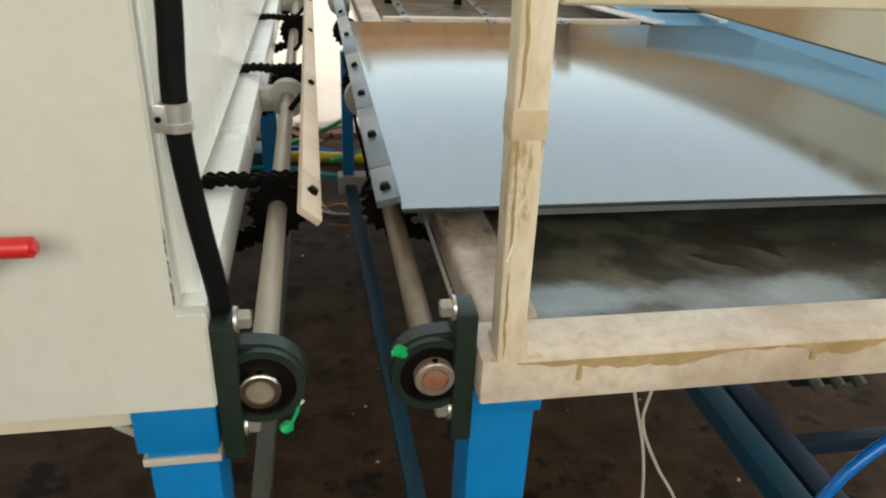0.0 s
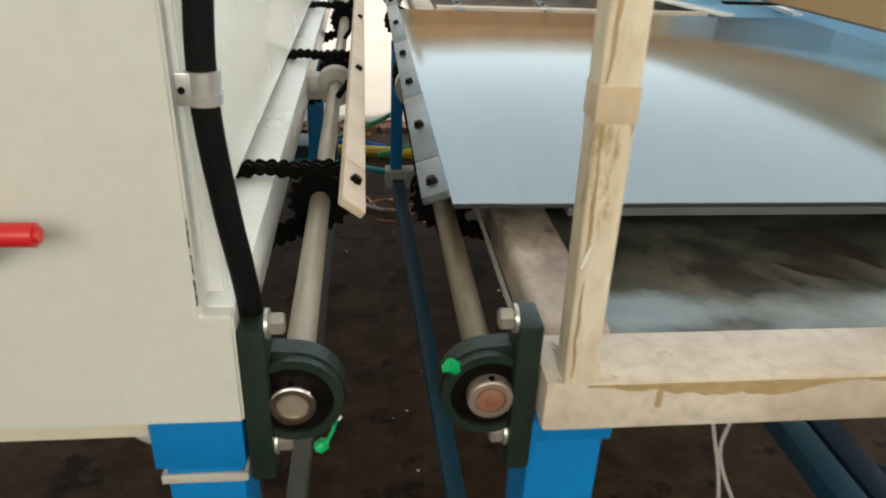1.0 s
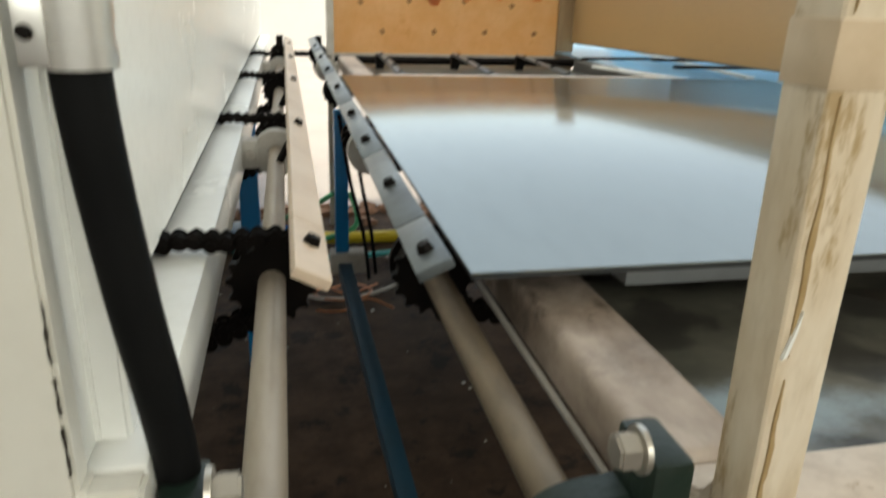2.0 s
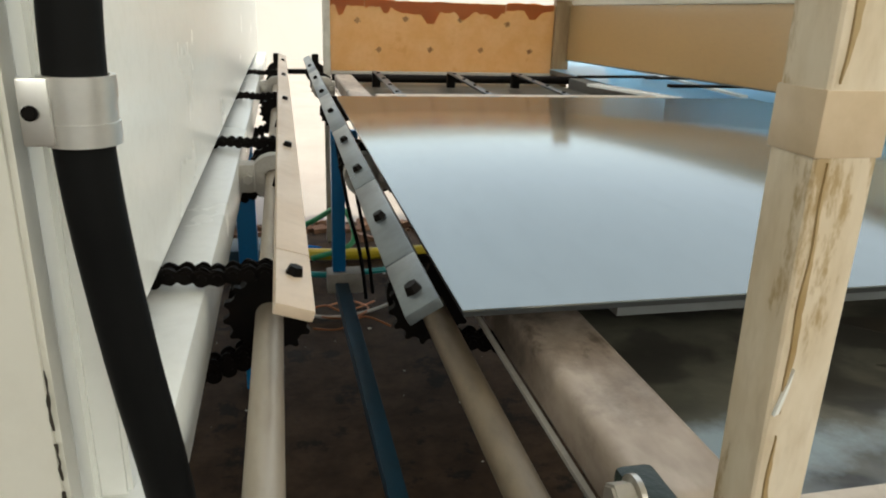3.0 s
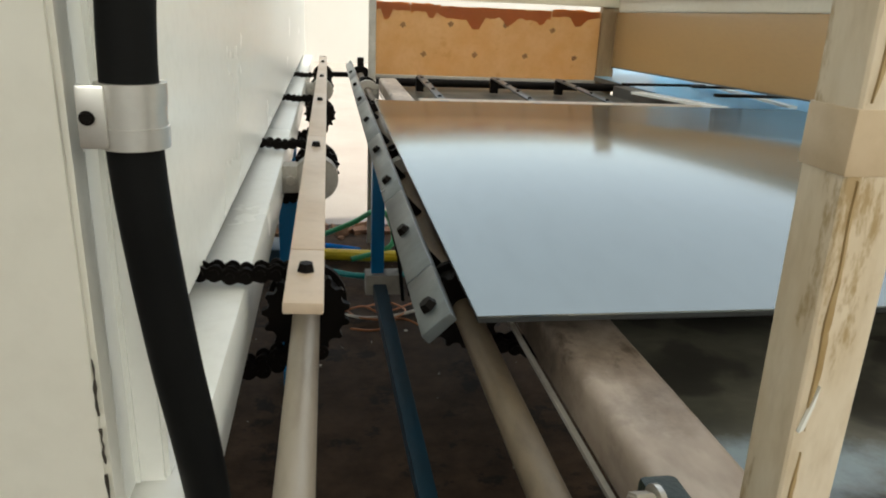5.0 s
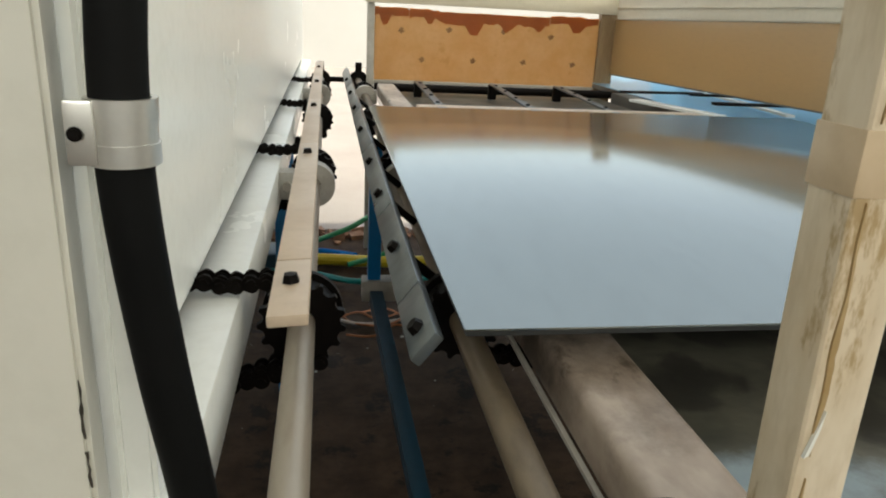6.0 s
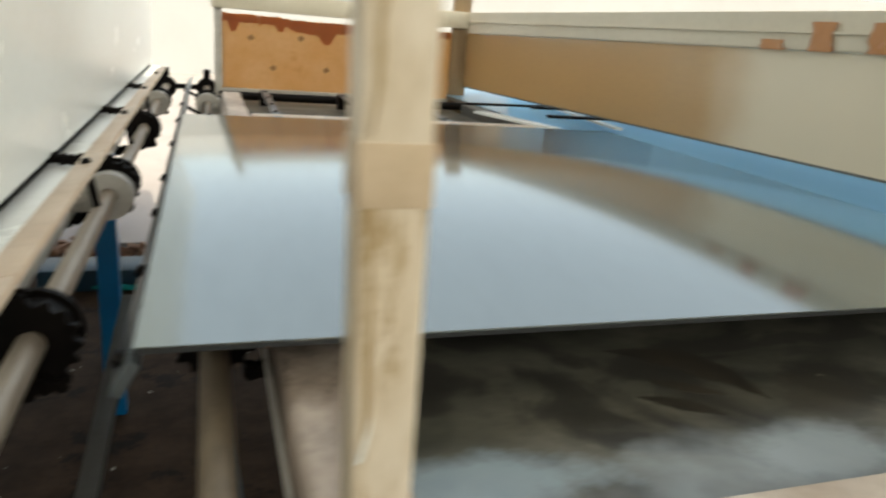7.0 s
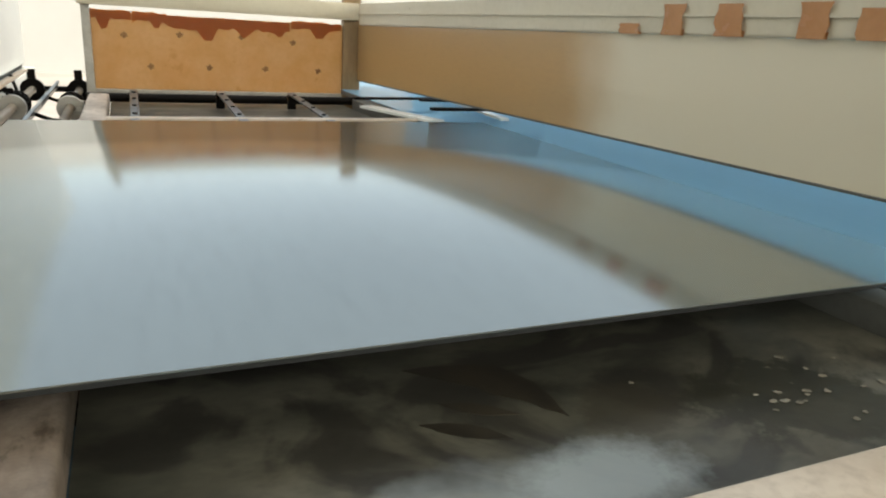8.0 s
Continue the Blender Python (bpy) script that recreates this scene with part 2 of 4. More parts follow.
def let_through(mat, colour, share):
    """Thin stuff that lets the daylight behind it through."""
    nt = mat.node_tree
    tr = nt.nodes.new("ShaderNodeBsdfTranslucent")
    tr.inputs[0].default_value = (*colour, 1)
    mx = nt.nodes.new("ShaderNodeMixShader")
    mx.inputs[0].default_value = share
    nt.links.new(nt.nodes["Principled BSDF"].outputs[0], mx.inputs[1])
    nt.links.new(tr.outputs[0], mx.inputs[2])
    nt.links.new(mx.outputs[0], nt.nodes["Material Output"].inputs[0])


def end_tint(mat, y0, y1, colour):
    """Mixes a second colour in towards one end of a board, with an uneven border."""
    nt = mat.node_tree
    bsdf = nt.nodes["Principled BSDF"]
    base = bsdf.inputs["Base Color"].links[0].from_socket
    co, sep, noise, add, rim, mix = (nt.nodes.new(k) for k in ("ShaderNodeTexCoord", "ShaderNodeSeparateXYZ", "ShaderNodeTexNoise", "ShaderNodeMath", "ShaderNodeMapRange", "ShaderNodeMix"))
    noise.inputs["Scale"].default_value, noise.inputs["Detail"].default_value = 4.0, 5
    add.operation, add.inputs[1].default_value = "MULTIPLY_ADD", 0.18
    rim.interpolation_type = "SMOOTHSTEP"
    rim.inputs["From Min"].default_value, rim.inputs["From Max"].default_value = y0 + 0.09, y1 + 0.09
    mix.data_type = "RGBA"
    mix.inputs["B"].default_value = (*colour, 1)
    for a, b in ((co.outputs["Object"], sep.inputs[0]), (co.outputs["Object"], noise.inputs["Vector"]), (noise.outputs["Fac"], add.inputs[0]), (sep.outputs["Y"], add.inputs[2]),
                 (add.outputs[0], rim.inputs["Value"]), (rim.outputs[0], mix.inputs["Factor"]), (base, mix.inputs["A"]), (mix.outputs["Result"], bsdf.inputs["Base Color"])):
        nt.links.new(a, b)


end_tint(BOARD, -0.43, -0.72, (0.7, 0.62, 0.47))
let_through(CARD, (0.88, 0.57, 0.27), 0.5)
let_through(PALE_BLUE, (0.6, 0.84, 0.97), 0.5)
let_through(TAPE, (0.85, 0.42, 0.15), 0.6)


def ragged_patch(mat, x, y, rx, ry, edge, colour, share, scale):
    """A ragged patch of colour, such as a stain, with a soft, noisy rim round a place on a surface."""
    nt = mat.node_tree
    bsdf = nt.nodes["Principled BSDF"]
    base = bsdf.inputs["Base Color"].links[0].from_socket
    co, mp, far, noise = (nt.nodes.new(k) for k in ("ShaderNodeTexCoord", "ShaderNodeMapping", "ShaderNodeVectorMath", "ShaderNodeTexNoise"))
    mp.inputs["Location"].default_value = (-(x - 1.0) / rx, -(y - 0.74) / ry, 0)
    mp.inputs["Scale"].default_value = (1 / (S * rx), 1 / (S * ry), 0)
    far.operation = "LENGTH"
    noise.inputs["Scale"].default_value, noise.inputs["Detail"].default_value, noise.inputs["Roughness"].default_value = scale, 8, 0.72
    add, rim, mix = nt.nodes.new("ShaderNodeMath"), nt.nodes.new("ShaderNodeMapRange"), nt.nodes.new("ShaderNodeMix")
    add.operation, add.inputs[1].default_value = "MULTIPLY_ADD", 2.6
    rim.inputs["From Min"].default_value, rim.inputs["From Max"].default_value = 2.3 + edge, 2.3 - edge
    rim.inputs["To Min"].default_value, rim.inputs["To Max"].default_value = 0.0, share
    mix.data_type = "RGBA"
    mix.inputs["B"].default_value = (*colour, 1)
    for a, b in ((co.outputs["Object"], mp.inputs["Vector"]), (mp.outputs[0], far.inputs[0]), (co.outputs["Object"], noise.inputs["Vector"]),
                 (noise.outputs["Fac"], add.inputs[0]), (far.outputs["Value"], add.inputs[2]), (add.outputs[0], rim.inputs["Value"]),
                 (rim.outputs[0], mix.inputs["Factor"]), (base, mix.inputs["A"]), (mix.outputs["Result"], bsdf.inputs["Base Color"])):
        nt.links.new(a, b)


# the side beam turns darker where it runs below the sheets
ragged_patch(DUSTY_BEAM, 0.24, 1.48, 0.3, 0.36, 0.45, (0.05, 0.034, 0.024), 0.9, 8)
ragged_patch(TABLE_TOP, 1.19, 1.0, 0.15, 0.1, 0.12, (0.03, 0.03, 0.022), 0.85, 14)
ragged_patch(TABLE_TOP, 0.93, 1.045, 0.075, 0.055, 0.15, (0.05, 0.045, 0.034), 0.7, 16)
ragged_patch(TABLE_TOP, 0.82, 0.925, 0.085, 0.05, 0.45, (0.46, 0.53, 0.56), 0.6, 9)
ragged_patch(TABLE_TOP, 0.38, 0.95, 0.12, 0.045, 0.4, (0.36, 0.46, 0.52), 0.65, 10)


# ---- builders ----
ORIGIN = {}


def thing(name, at, label, category, group="", kind=""):
    """An empty at its base, in plan units, that carries parts."""
    ob = new(name)
    ob.location = [S * v for v in at]
    ORIGIN[ob.name] = Vector(at)
    return tagged(ob, label, category, group, kind)


def finish(name, bm, mat, origin, smooth):
    bmesh.ops.translate(bm, verts=bm.verts, vec=-origin)
    bmesh.ops.scale(bm, verts=bm.verts, vec=(S, S, S))
    bmesh.ops.recalc_face_normals(bm, faces=bm.faces)
    me = bpy.data.meshes.new(name)
    bm.to_mesh(me)
    bm.free()
    me.materials.append(mat)
    if smooth:
        me.shade_smooth()
        me.set_sharp_from_angle(angle=radians(35))
    return me


def part(name, bm, mat, parent, label="", smooth=True):
    """Links a bmesh, drawn in the plan's place, as one mesh under a thing or a part."""
    origin = ORIGIN[parent.name]
    ob = new(name, finish(name, bm, mat, origin, smooth))
    ob.parent = parent
    ORIGIN[ob.name] = origin
    return tagged(ob, label)


def solo(name, bm, mat, label, category, group="", kind="", at=(0, 0, 0), smooth=True):
    """A thing of one mesh."""
    ob = new(name, finish(name, bm, mat, Vector(at), smooth))
    ob.location = [S * v for v in at]
    ORIGIN[ob.name] = Vector(at)
    return tagged(ob, label, category, group, kind)


def box(x0, x1, y0, y1, z0, z1, bevel=0.0, bm=None, seg=2):
    b = bmesh.new()
    bmesh.ops.create_cube(b, size=1)
    bmesh.ops.scale(b, verts=b.verts, vec=(x1 - x0, y1 - y0, z1 - z0))
    bmesh.ops.translate(b, verts=b.verts, vec=((x0 + x1) / 2, (y0 + y1) / 2, (z0 + z1) / 2))
    if bevel:
        bmesh.ops.bevel(b, geom=b.edges[:], offset=bevel, segments=seg, profile=0.6, affect="EDGES")
    return join(bm, b)


def join(bm, b):
    if bm is None:
        return b
    me = bpy.data.meshes.new("tmp")
    b.to_mesh(me)
    b.free()
    bm.from_mesh(me)
    bpy.data.meshes.remove(me)
    return bm


def turned(b, m):
    bmesh.ops.transform(b, matrix=m, verts=b.verts)
    return b


def rod(p, q, r, sides=20, bm=None, r2=None, bevel=0.0):
    p, q = Vector(p), Vector(q)
    b = bmesh.new()
    bmesh.ops.create_cone(b, cap_ends=True, segments=sides, radius1=r, radius2=r if r2 is None else r2, depth=(q - p).length)
    if bevel:
        bmesh.ops.bevel(b, geom=[e for e in b.edges if len(e.link_faces) == 2 and any(len(f.verts) > 4 for f in e.link_faces)],
                        offset=bevel, segments=2, affect="EDGES")
    turn = (q - p).to_track_quat("Z", "Y").to_matrix().to_4x4()
    return join(bm, turned(b, Matrix.Translation((p + q) / 2) @ turn))


def ring(c, axis, r0, r1, w, sides=32, bm=None, soft=0.0):
    """A flat collar with a bore, its axis along axis, its outer edges rounded by soft."""
    b = bmesh.new()
    outline = [(r0, -w / 2)]
    for side in (-1, 1):
        if soft:
            turns = range(5) if side < 0 else range(4, -1, -1)
            outline += [(r1 - soft + soft * math.sin(math.pi * k / 8), side * (w / 2 - soft + soft * math.cos(math.pi * k / 8))) for k in turns]
        else:
            outline.append((r1, side * w / 2))
    outline.append((r0, w / 2))
    loops = []
    for r, h in outline:
        loops.append([b.verts.new((r * math.cos(2 * math.pi * i / sides), r * math.sin(2 * math.pi * i / sides), h)) for i in range(sides)])
    for k in range(len(loops)):
        for i in range(sides):
            j = (i + 1) % sides
            b.faces.new((loops[k][i], loops[k][j], loops[(k + 1) % len(loops)][j], loops[(k + 1) % len(loops)][i]))
    turn = Vector(axis).to_track_quat("Z", "Y").to_matrix().to_4x4()
    return join(bm, turned(b, Matrix.Translation(c) @ turn))


def prism(points, axis, a, b_, bevel=0.0):
    """A polygon drawn in the two other axes, pushed along axis from a to b_."""
    b = bmesh.new()

    def place(u, v, w):
        return {"x": (w, u, v), "y": (u, w, v), "z": (u, v, w)}[axis]
    lo = [b.verts.new(place(u, v, a)) for u, v in points]
    hi = [b.verts.new(place(u, v, b_)) for u, v in points]
    b.faces.new(lo)
    b.faces.new(hi[::-1])
    for i in range(len(points)):
        j = (i + 1) % len(points)
        b.faces.new((lo[i], lo[j], hi[j], hi[i]))
    bmesh.ops.recalc_face_normals(b, faces=b.faces)
    if bevel:
        bmesh.ops.bevel(b, geom=b.edges[:], offset=bevel, segments=2, affect="EDGES")
    return b


def tube(points, r, sides=12, steps=8):
    """A round hose along a smooth line through the points."""
    pts = [Vector(p) for p in points]
    fine = []
    for i in range(len(pts) - 1):
        a, b, c, d = pts[max(i - 1, 0)], pts[i], pts[i + 1], pts[min(i + 2, len(pts) - 1)]
        for k in range(steps):
            u = k / steps
            fine.append(0.5 * ((2 * b) + (c - a) * u + (2 * a - 5 * b + 4 * c - d) * u * u + (3 * b - a - 3 * c + d) * u ** 3))
    fine.append(pts[-1])
    bm = bmesh.new()
    rings, up = [], Vector((0.3, 0.1, 1)).normalized()
    for i, p in enumerate(fine):
        way = (fine[min(i + 1, len(fine) - 1)] - fine[max(i - 1, 0)]).normalized()
        side = way.cross(up).normalized() if way.cross(up).length > 0.05 else Vector((1, 0, 0))
        up = side.cross(way).normalized()
        rings.append([bm.verts.new(p + r * (math.cos(2 * math.pi * k / sides) * side + math.sin(2 * math.pi * k / sides) * up)) for k in range(sides)])
    for a, b in zip(rings, rings[1:]):
        for k in range(sides):
            j = (k + 1) % sides
            bm.faces.new((a[k], a[j], b[j], b[k]))
    bm.faces.new(rings[0])
    bm.faces.new(rings[-1][::-1])
    return bm


def blotch(cx, cy, z, rx, ry, seed, lift=0.0015, sides=48, rough=0.35):
    """A thin film of dust or oil with a ragged outline, lying on a level surface."""
    rng = random.Random(seed)
    ph = [(k, rng.uniform(0, 6.28), rng.uniform(0.3, 1) / k) for k in (2, 3, 5, 8, 13)]
    pts = []
    for i in range(sides):
        a = 2 * math.pi * i / sides
        r = 1 + rough * sum(w * math.sin(k * a + p) for k, p, w in ph) * 0.6
        pts.append((cx + rx * r * math.cos(a), cy + ry * r * math.sin(a)))
    return prism(pts, "z", z, z + lift)


# ---- the hall: floor, apron, walls, roof ----
FAR = 5.25
solo("floor", box(-5, 8, -4, FAR, -0.25, 0), FLOOR, "dark oily dirt and concrete workshop floor", "floor", kind="structure", smooth=False)
solo("ground", box(-60, 60, FAR, 120, -0.3, -0.02), CONCRETE, "pale sunlit concrete yard outside the workshop", "ground", kind="structure", smooth=False)
# added backdrop that catches the sun, stands for the glare beyond the yard
solo("yard_wall", box(-40, 40, 20, 20.3, -0.02, 3.6), BACKDROP_WHITE, "added pale backdrop for the white glare outside", "wall", kind="structure", smooth=False)
# unseen wall, added to close the hall and bounce light
solo("wall_west", box(-5.2, -5, -4.2, 3.3, 0, 5.8), WALL, "unseen pale wall that bounces light", "wall", kind="structure", smooth=False)
# unseen wall, opened only where the added side lamp stands
east = thing("wall_east", (8.1, 0, 0), "unseen pale wall with an opening for the side fill light", "wall", kind="structure")
part("wall_below", box(8, 8.2, -4.2, 3.3, 0, 3.0), WALL, east, smooth=False)
part("wall_above", box(8, 8.2, -4.2, 3.3, 5.0, 5.8), WALL, east, smooth=False)
for y0, y1 in ((-4.2, -2.0), (2.4, 3.3)):
    part("wall_end", box(8, 8.2, y0, y1, 3.0, 5.0), WALL, east, smooth=False)
# unseen wall, opened only where the added back lamp stands
south = thing("wall_south", (0, -4.1, 0), "unseen pale wall behind the camera with an opening for the fill light", "wall", kind="structure")
part("wall_below", box(-5, 8, -4.2, -4, 0, 2.5), WALL, south, smooth=False)
part("wall_above", box(-5, 8, -4.2, -4, 5.0, 5.8), WALL, south, smooth=False)
for x0, x1 in ((-5, -3.6), (4.0, 8)):
    part("wall_end", box(x0, x1, -4.2, -4, 2.5, 5.0), WALL, south, smooth=False)
# unseen roof: its end keeps the sun off the machine, its underside bounces light
solo("ceiling", box(-5.2, 8.2, -4.2, 3.3, 5.8, 6.0), CEILING, "unseen pale roof that blocks the sun and bounces light", "ceiling", kind="structure", smooth=False)

RAIL_R, RAIL_L0, RAIL_L = (0.24, 0.9, 0.03), (-0.156, 2.97, 0.48), (-0.23, 0.9, 0.03)


def slant(p, q, w):
    """A square bar from p to q."""
    p, q = Vector(p), Vector(q)
    b = box(-w, w, -(q - p).length / 2, (q - p).length / 2, -w, w, 0.004)
    return turned(b, Matrix.Translation((p + q) / 2) @ (q - p).to_track_quat("Y", "Z").to_matrix().to_4x4())


# ---- the cabinet machine beside the shafts ----
cabinet = thing("machine_cabinet", (-0.8, 0.75, 0), "cream enamelled machine cabinet on blue steel legs", "machine")
front_panel = part("front_panel", prism([(-1.5, 1.037), (-0.162, 1.037), (-0.162, 1.18), (-0.194, 1.18), (-0.194, 2.4), (-1.5, 2.4)], "y", 0.745, 0.768, 0.003), CABINET, cabinet)
part("corner_post", prism([(-0.196, 0.769), (-0.196, 0.796), (-0.176, 0.796), (-0.176, 0.825), (-0.245, 0.825), (-0.245, 0.769)], "z", 1.18, 2.4, 0.003), WHITE, cabinet, "off-white folded corner post")
part("ledge", box(-0.203, -0.163, 0.769, 0.86, 1.1, 1.18, 0.004), WHITE, cabinet)
part("side_panel", box(-0.258, -0.246, 0.826, 6.0, 1.126, 2.4, 0.002), WHITE, cabinet, "off-white glossy side panel")
part("top_panel", box(-1.5, -0.259, 0.77, 6.0, 2.38, 2.4), CABINET, cabinet)
part("back_panel", box(-1.5, -1.48, 0.77, 6.0, 1.0, 2.379), CABINET, cabinet)
part("end_panel", box(-1.479, -0.259, 5.98, 6.0, 1.12, 2.379), CABINET, cabinet)
part("grease_strip", box(-0.29, -0.2625, 0.861, 5.97, 1.0, 1.125), GREASE_AND_SHADE, cabinet, "black greasy strip behind the beam")
part("beam", box(-0.262, -0.188, 0.861, 6.0, 1.0, 1.1, 0.008), WHITE, cabinet, "off-white square beam with rounded edges")
part("cross_beam", box(-1.5, -0.263, 0.77, 0.84, 1.0, 1.036), CREAM, cabinet)
front_leg = part("leg", box(-0.262, -0.172, 0.757, 0.85, 0, 0.965, 0.004), BLUE, cabinet, "bright blue steel leg")
part("leg_sleeve", box(-0.272, -0.166, 0.75, 0.858, 0.965, 1.036, 0.004), BLUE, front_leg, "bright blue steel sleeve")
part("leg", box(-0.262, -0.192, 3.0, 3.07, 0, 1.0, 0.004), BLUE, cabinet)
part("leg", box(-1.45, -1.36, 0.757, 0.85, 0, 1.0, 0.004), BLUE, cabinet)
part("leg", box(-1.45, -1.36, 4.6, 4.7, 0, 1.0, 0.004), BLUE, cabinet)
part("brace", slant(RAIL_L0, RAIL_L, 0.025), GREY_RAIL, cabinet, "dusty grey brace running down to the floor")
tieb = box(-0.268, -0.166, 0.752, 0.757, 0.94, 0.953, 0.002)
box(-0.172, -0.166, 0.757, 0.855, 0.94, 0.953, 0.002, tieb)
box(-0.268, -0.262, 0.757, 0.855, 0.94, 0.953, 0.002, tieb)
solo("cable_tie", tieb, WIRE_GREY, "white cable tie round the blue leg", "cable tie", at=(-0.217, 0.8, 0.945))

rng = random.Random(17)
for z0, h in ((1.195, 0.03), (1.232, 0.022), (1.262, 0.034)):
    pts = [(-0.1955 + rng.uniform(-0.0005, 0.0005), z0 + h * k / 6) for k in range(7)] + [(-0.1965 + rng.uniform(-0.0008, 0.0006), z0 + h * k / 6) for k in range(6, -1, -1)]
    part("rust_streak", prism(pts, "y", 0.7444, 0.7452), STAIN, front_panel, "rust streak along the panel edge")
lever = thing("lever_handle", (-0.36, 0.745, 1.3), "red plastic lever handle on the cabinet front", "handle")
part("grip", rod((-0.46, 0.7, 1.3), (-0.312, 0.7, 1.3), 0.0115, 16, bevel=0.004), RED, lever)
part("base", rod((-0.385, 0.748, 1.282), (-0.385, 0.704, 1.282), 0.02, 20, bevel=0.004), GREY_IRON, lever)

hose = thing("black_hose", (-0.165, 0.77, 1.2), "thick black rubber hose clipped to the cabinet corner", "hose")
part("hose_body", tube([(-0.158, 0.79, 2.4), (-0.157, 0.77, 1.8), (-0.161, 0.762, 1.56), (-0.1675, 0.76, 1.45), (-0.1675, 0.762, 1.38), (-0.1605, 0.768, 1.29), (-0.153, 0.775, 1.22), (-0.151, 0.79, 1.16), (-0.154, 0.81, 1.09)], 0.0137, 18), RUBBER, hose)
clamp = thing("hose_clamp", (-0.17, 0.75, 1.42), "ridged aluminium saddle clamp with a screw", "clamp")
for k, dz in enumerate((-0.0105, 0, 0.0105)):
    part("strap_ridge", ring((-0.1675, 0.7605, 1.4205 + dz), (0, 0, 1), 0.0139, 0.0166 if k != 1 else 0.0158, 0.0104, 28), ALUMINIUM, clamp)
part("tab", box(-0.189, -0.176, 0.7445, 0.748, 1.406, 1.436, 0.0015), ALUMINIUM, clamp)
part("screw", rod((-0.184, 0.7445, 1.421), (-0.184, 0.7415, 1.421), 0.0035, 12, bevel=0.001), GREASE_AND_SHADE, clamp)


# ---- the belt table with its hood frame ----
table = thing("sheet_table", (1.0, 0.74, 0), "worn cream steel sheet table on blue legs with an upright frame", "table")
front_beam = part("front_beam", box(0.178, 2.3, 0.7165, 0.815, 1.031, 1.102, 0.007), CREAM_WORN, table, "cream beam with glue runs")
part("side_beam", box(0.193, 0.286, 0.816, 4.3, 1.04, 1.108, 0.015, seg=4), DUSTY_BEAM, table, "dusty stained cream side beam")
part("flange", box(0.186, 0.1925, 0.85, 4.3, 1.038, 1.044, 0.001), GREY_IRON, table, "pale grey flange edge")
part("side_beam", box(1.515, 1.6, 0.816, 4.3, 1.031, 1.1, 0.007), GREY_RAIL, table, "dull grey side beam")
part("cross_beam", box(0.287, 1.51, 3.27, 3.32, 1.049, 1.124, 0.006), CREAM_WORN, table, "cream cross beam behind the sheets")
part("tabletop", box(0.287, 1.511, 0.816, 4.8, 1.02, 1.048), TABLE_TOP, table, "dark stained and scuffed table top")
upright = box(0.0, 1.0, 0.715, 0.753, 1.098, 1.59, 0.0)
for v in upright.verts:
    up = v.co.z - 1.1
    v.co.x = (0.197 - 0.02 * up) if v.co.x < 0.5 else (0.233 - 0.01 * up)
bmesh.ops.bevel(upright, geom=upright.edges[:], offset=0.004, segments=3, profile=0.6, affect="EDGES")
post = part("post", upright, POST_PAINT, table, "cream square post with worn paint")
rng = random.Random(29)
# a ragged seam of glue runs down the post beside its edge
for z0, z1, wide in ((1.11, 1.235, 0.006), (1.25, 1.4, 0.004), (1.44, 1.58, 0.004)):
    n = 26
    left, right = [], []
    body = 0.6
    for k in range(n + 1):
        z = z0 + (z1 - z0) * k / n
        edge = 0.2035 - 0.02 * (z - 1.1) + 0.0008 * math.sin(47 * z) + 0.0006 * math.sin(113 * z)
        grow = min(1.0, 0.1 + 4 * k / n, 0.1 + 4 * (n - k) / n)
        body = min(1.1, max(0.25, body + rng.uniform(-0.22, 0.22)))
        left.append((edge, z))
        right.append((edge + wide * grow * body, z))
    part("glue_seam", prism(left + right[::-1], "y", 0.7135, 0.7155), GLUE, post, "ragged brown glue seam")
wrap = box(0.1895, 0.2308, 0.7142, 0.7538, 1.402, 1.437, 0.0015)
part("tape_band", wrap, OLD_TAPE, post, "old masking tape wound round the post")
flake = prism([(0.196, 1.25), (0.199, 1.252), (0.2025, 1.268), (0.2035, 1.28), (0.2, 1.266)], "y", 0.712, 0.7145)
part("paint_flake", flake, WHITE, post, "pale curled paint flake")
rail = part("rail", box(0.232, 2.3, 0.717, 0.763, 1.545, 1.589, 0.008, seg=3), GLOSSY_CREAM, table, "glossy cream top rail")
part("post", box(2.25, 2.296, 0.737, 0.777, 1.1025, 1.5445, 0.005), CREAM_WORN, table)
part("gusset", prism([(0.2, 1.101), (0.2, 1.125), (0.234, 1.135), (0.242, 1.112), (0.266, 1.101)], "y", 0.7195, 0.75, 0.003), CREAM_WORN, table)
part("gusset", prism([(0.754, 1.101), (0.754, 1.14), (0.77, 1.113), (0.8, 1.101)], "x", 0.2, 0.23, 0.003), CREAM_WORN, table)
front_leg = part("leg", box(0.178, 0.272, 0.757, 0.85, 0, 0.985, 0.004), BLUE, table, "bright blue steel leg")
part("leg_sleeve", box(0.172, 0.28, 0.75, 0.86, 0.985, 1.0305, 0.004), BLUE, front_leg, "bright blue steel sleeve")
for y in (0.757, 4.1):
    part("leg", box(1.6, 1.685, y, y + 0.06, 0.0, 1.03, 0.003), BLUE, table)
part("hanger", box(0.082, 0.13, 2.95, 3.0, 0.5, 1.0, 0.003), BLUE, table, "blue hanging post")
part("hanger_arm", box(0.082, 0.18, 2.955, 2.995, 1.0, 1.035, 0.003), BLUE, table)
part("leg_bracket", box(0.06, 0.2, 2.93, 3.01, 0.42, 0.499, 0.004), GREY_IRON, table, "grey bracket")
part("brace", slant((0.11, 2.99, 0.45), RAIL_R, 0.025), DARK_BLUE, table, "dull blue brace running down to the floor")
rng = random.Random(4)
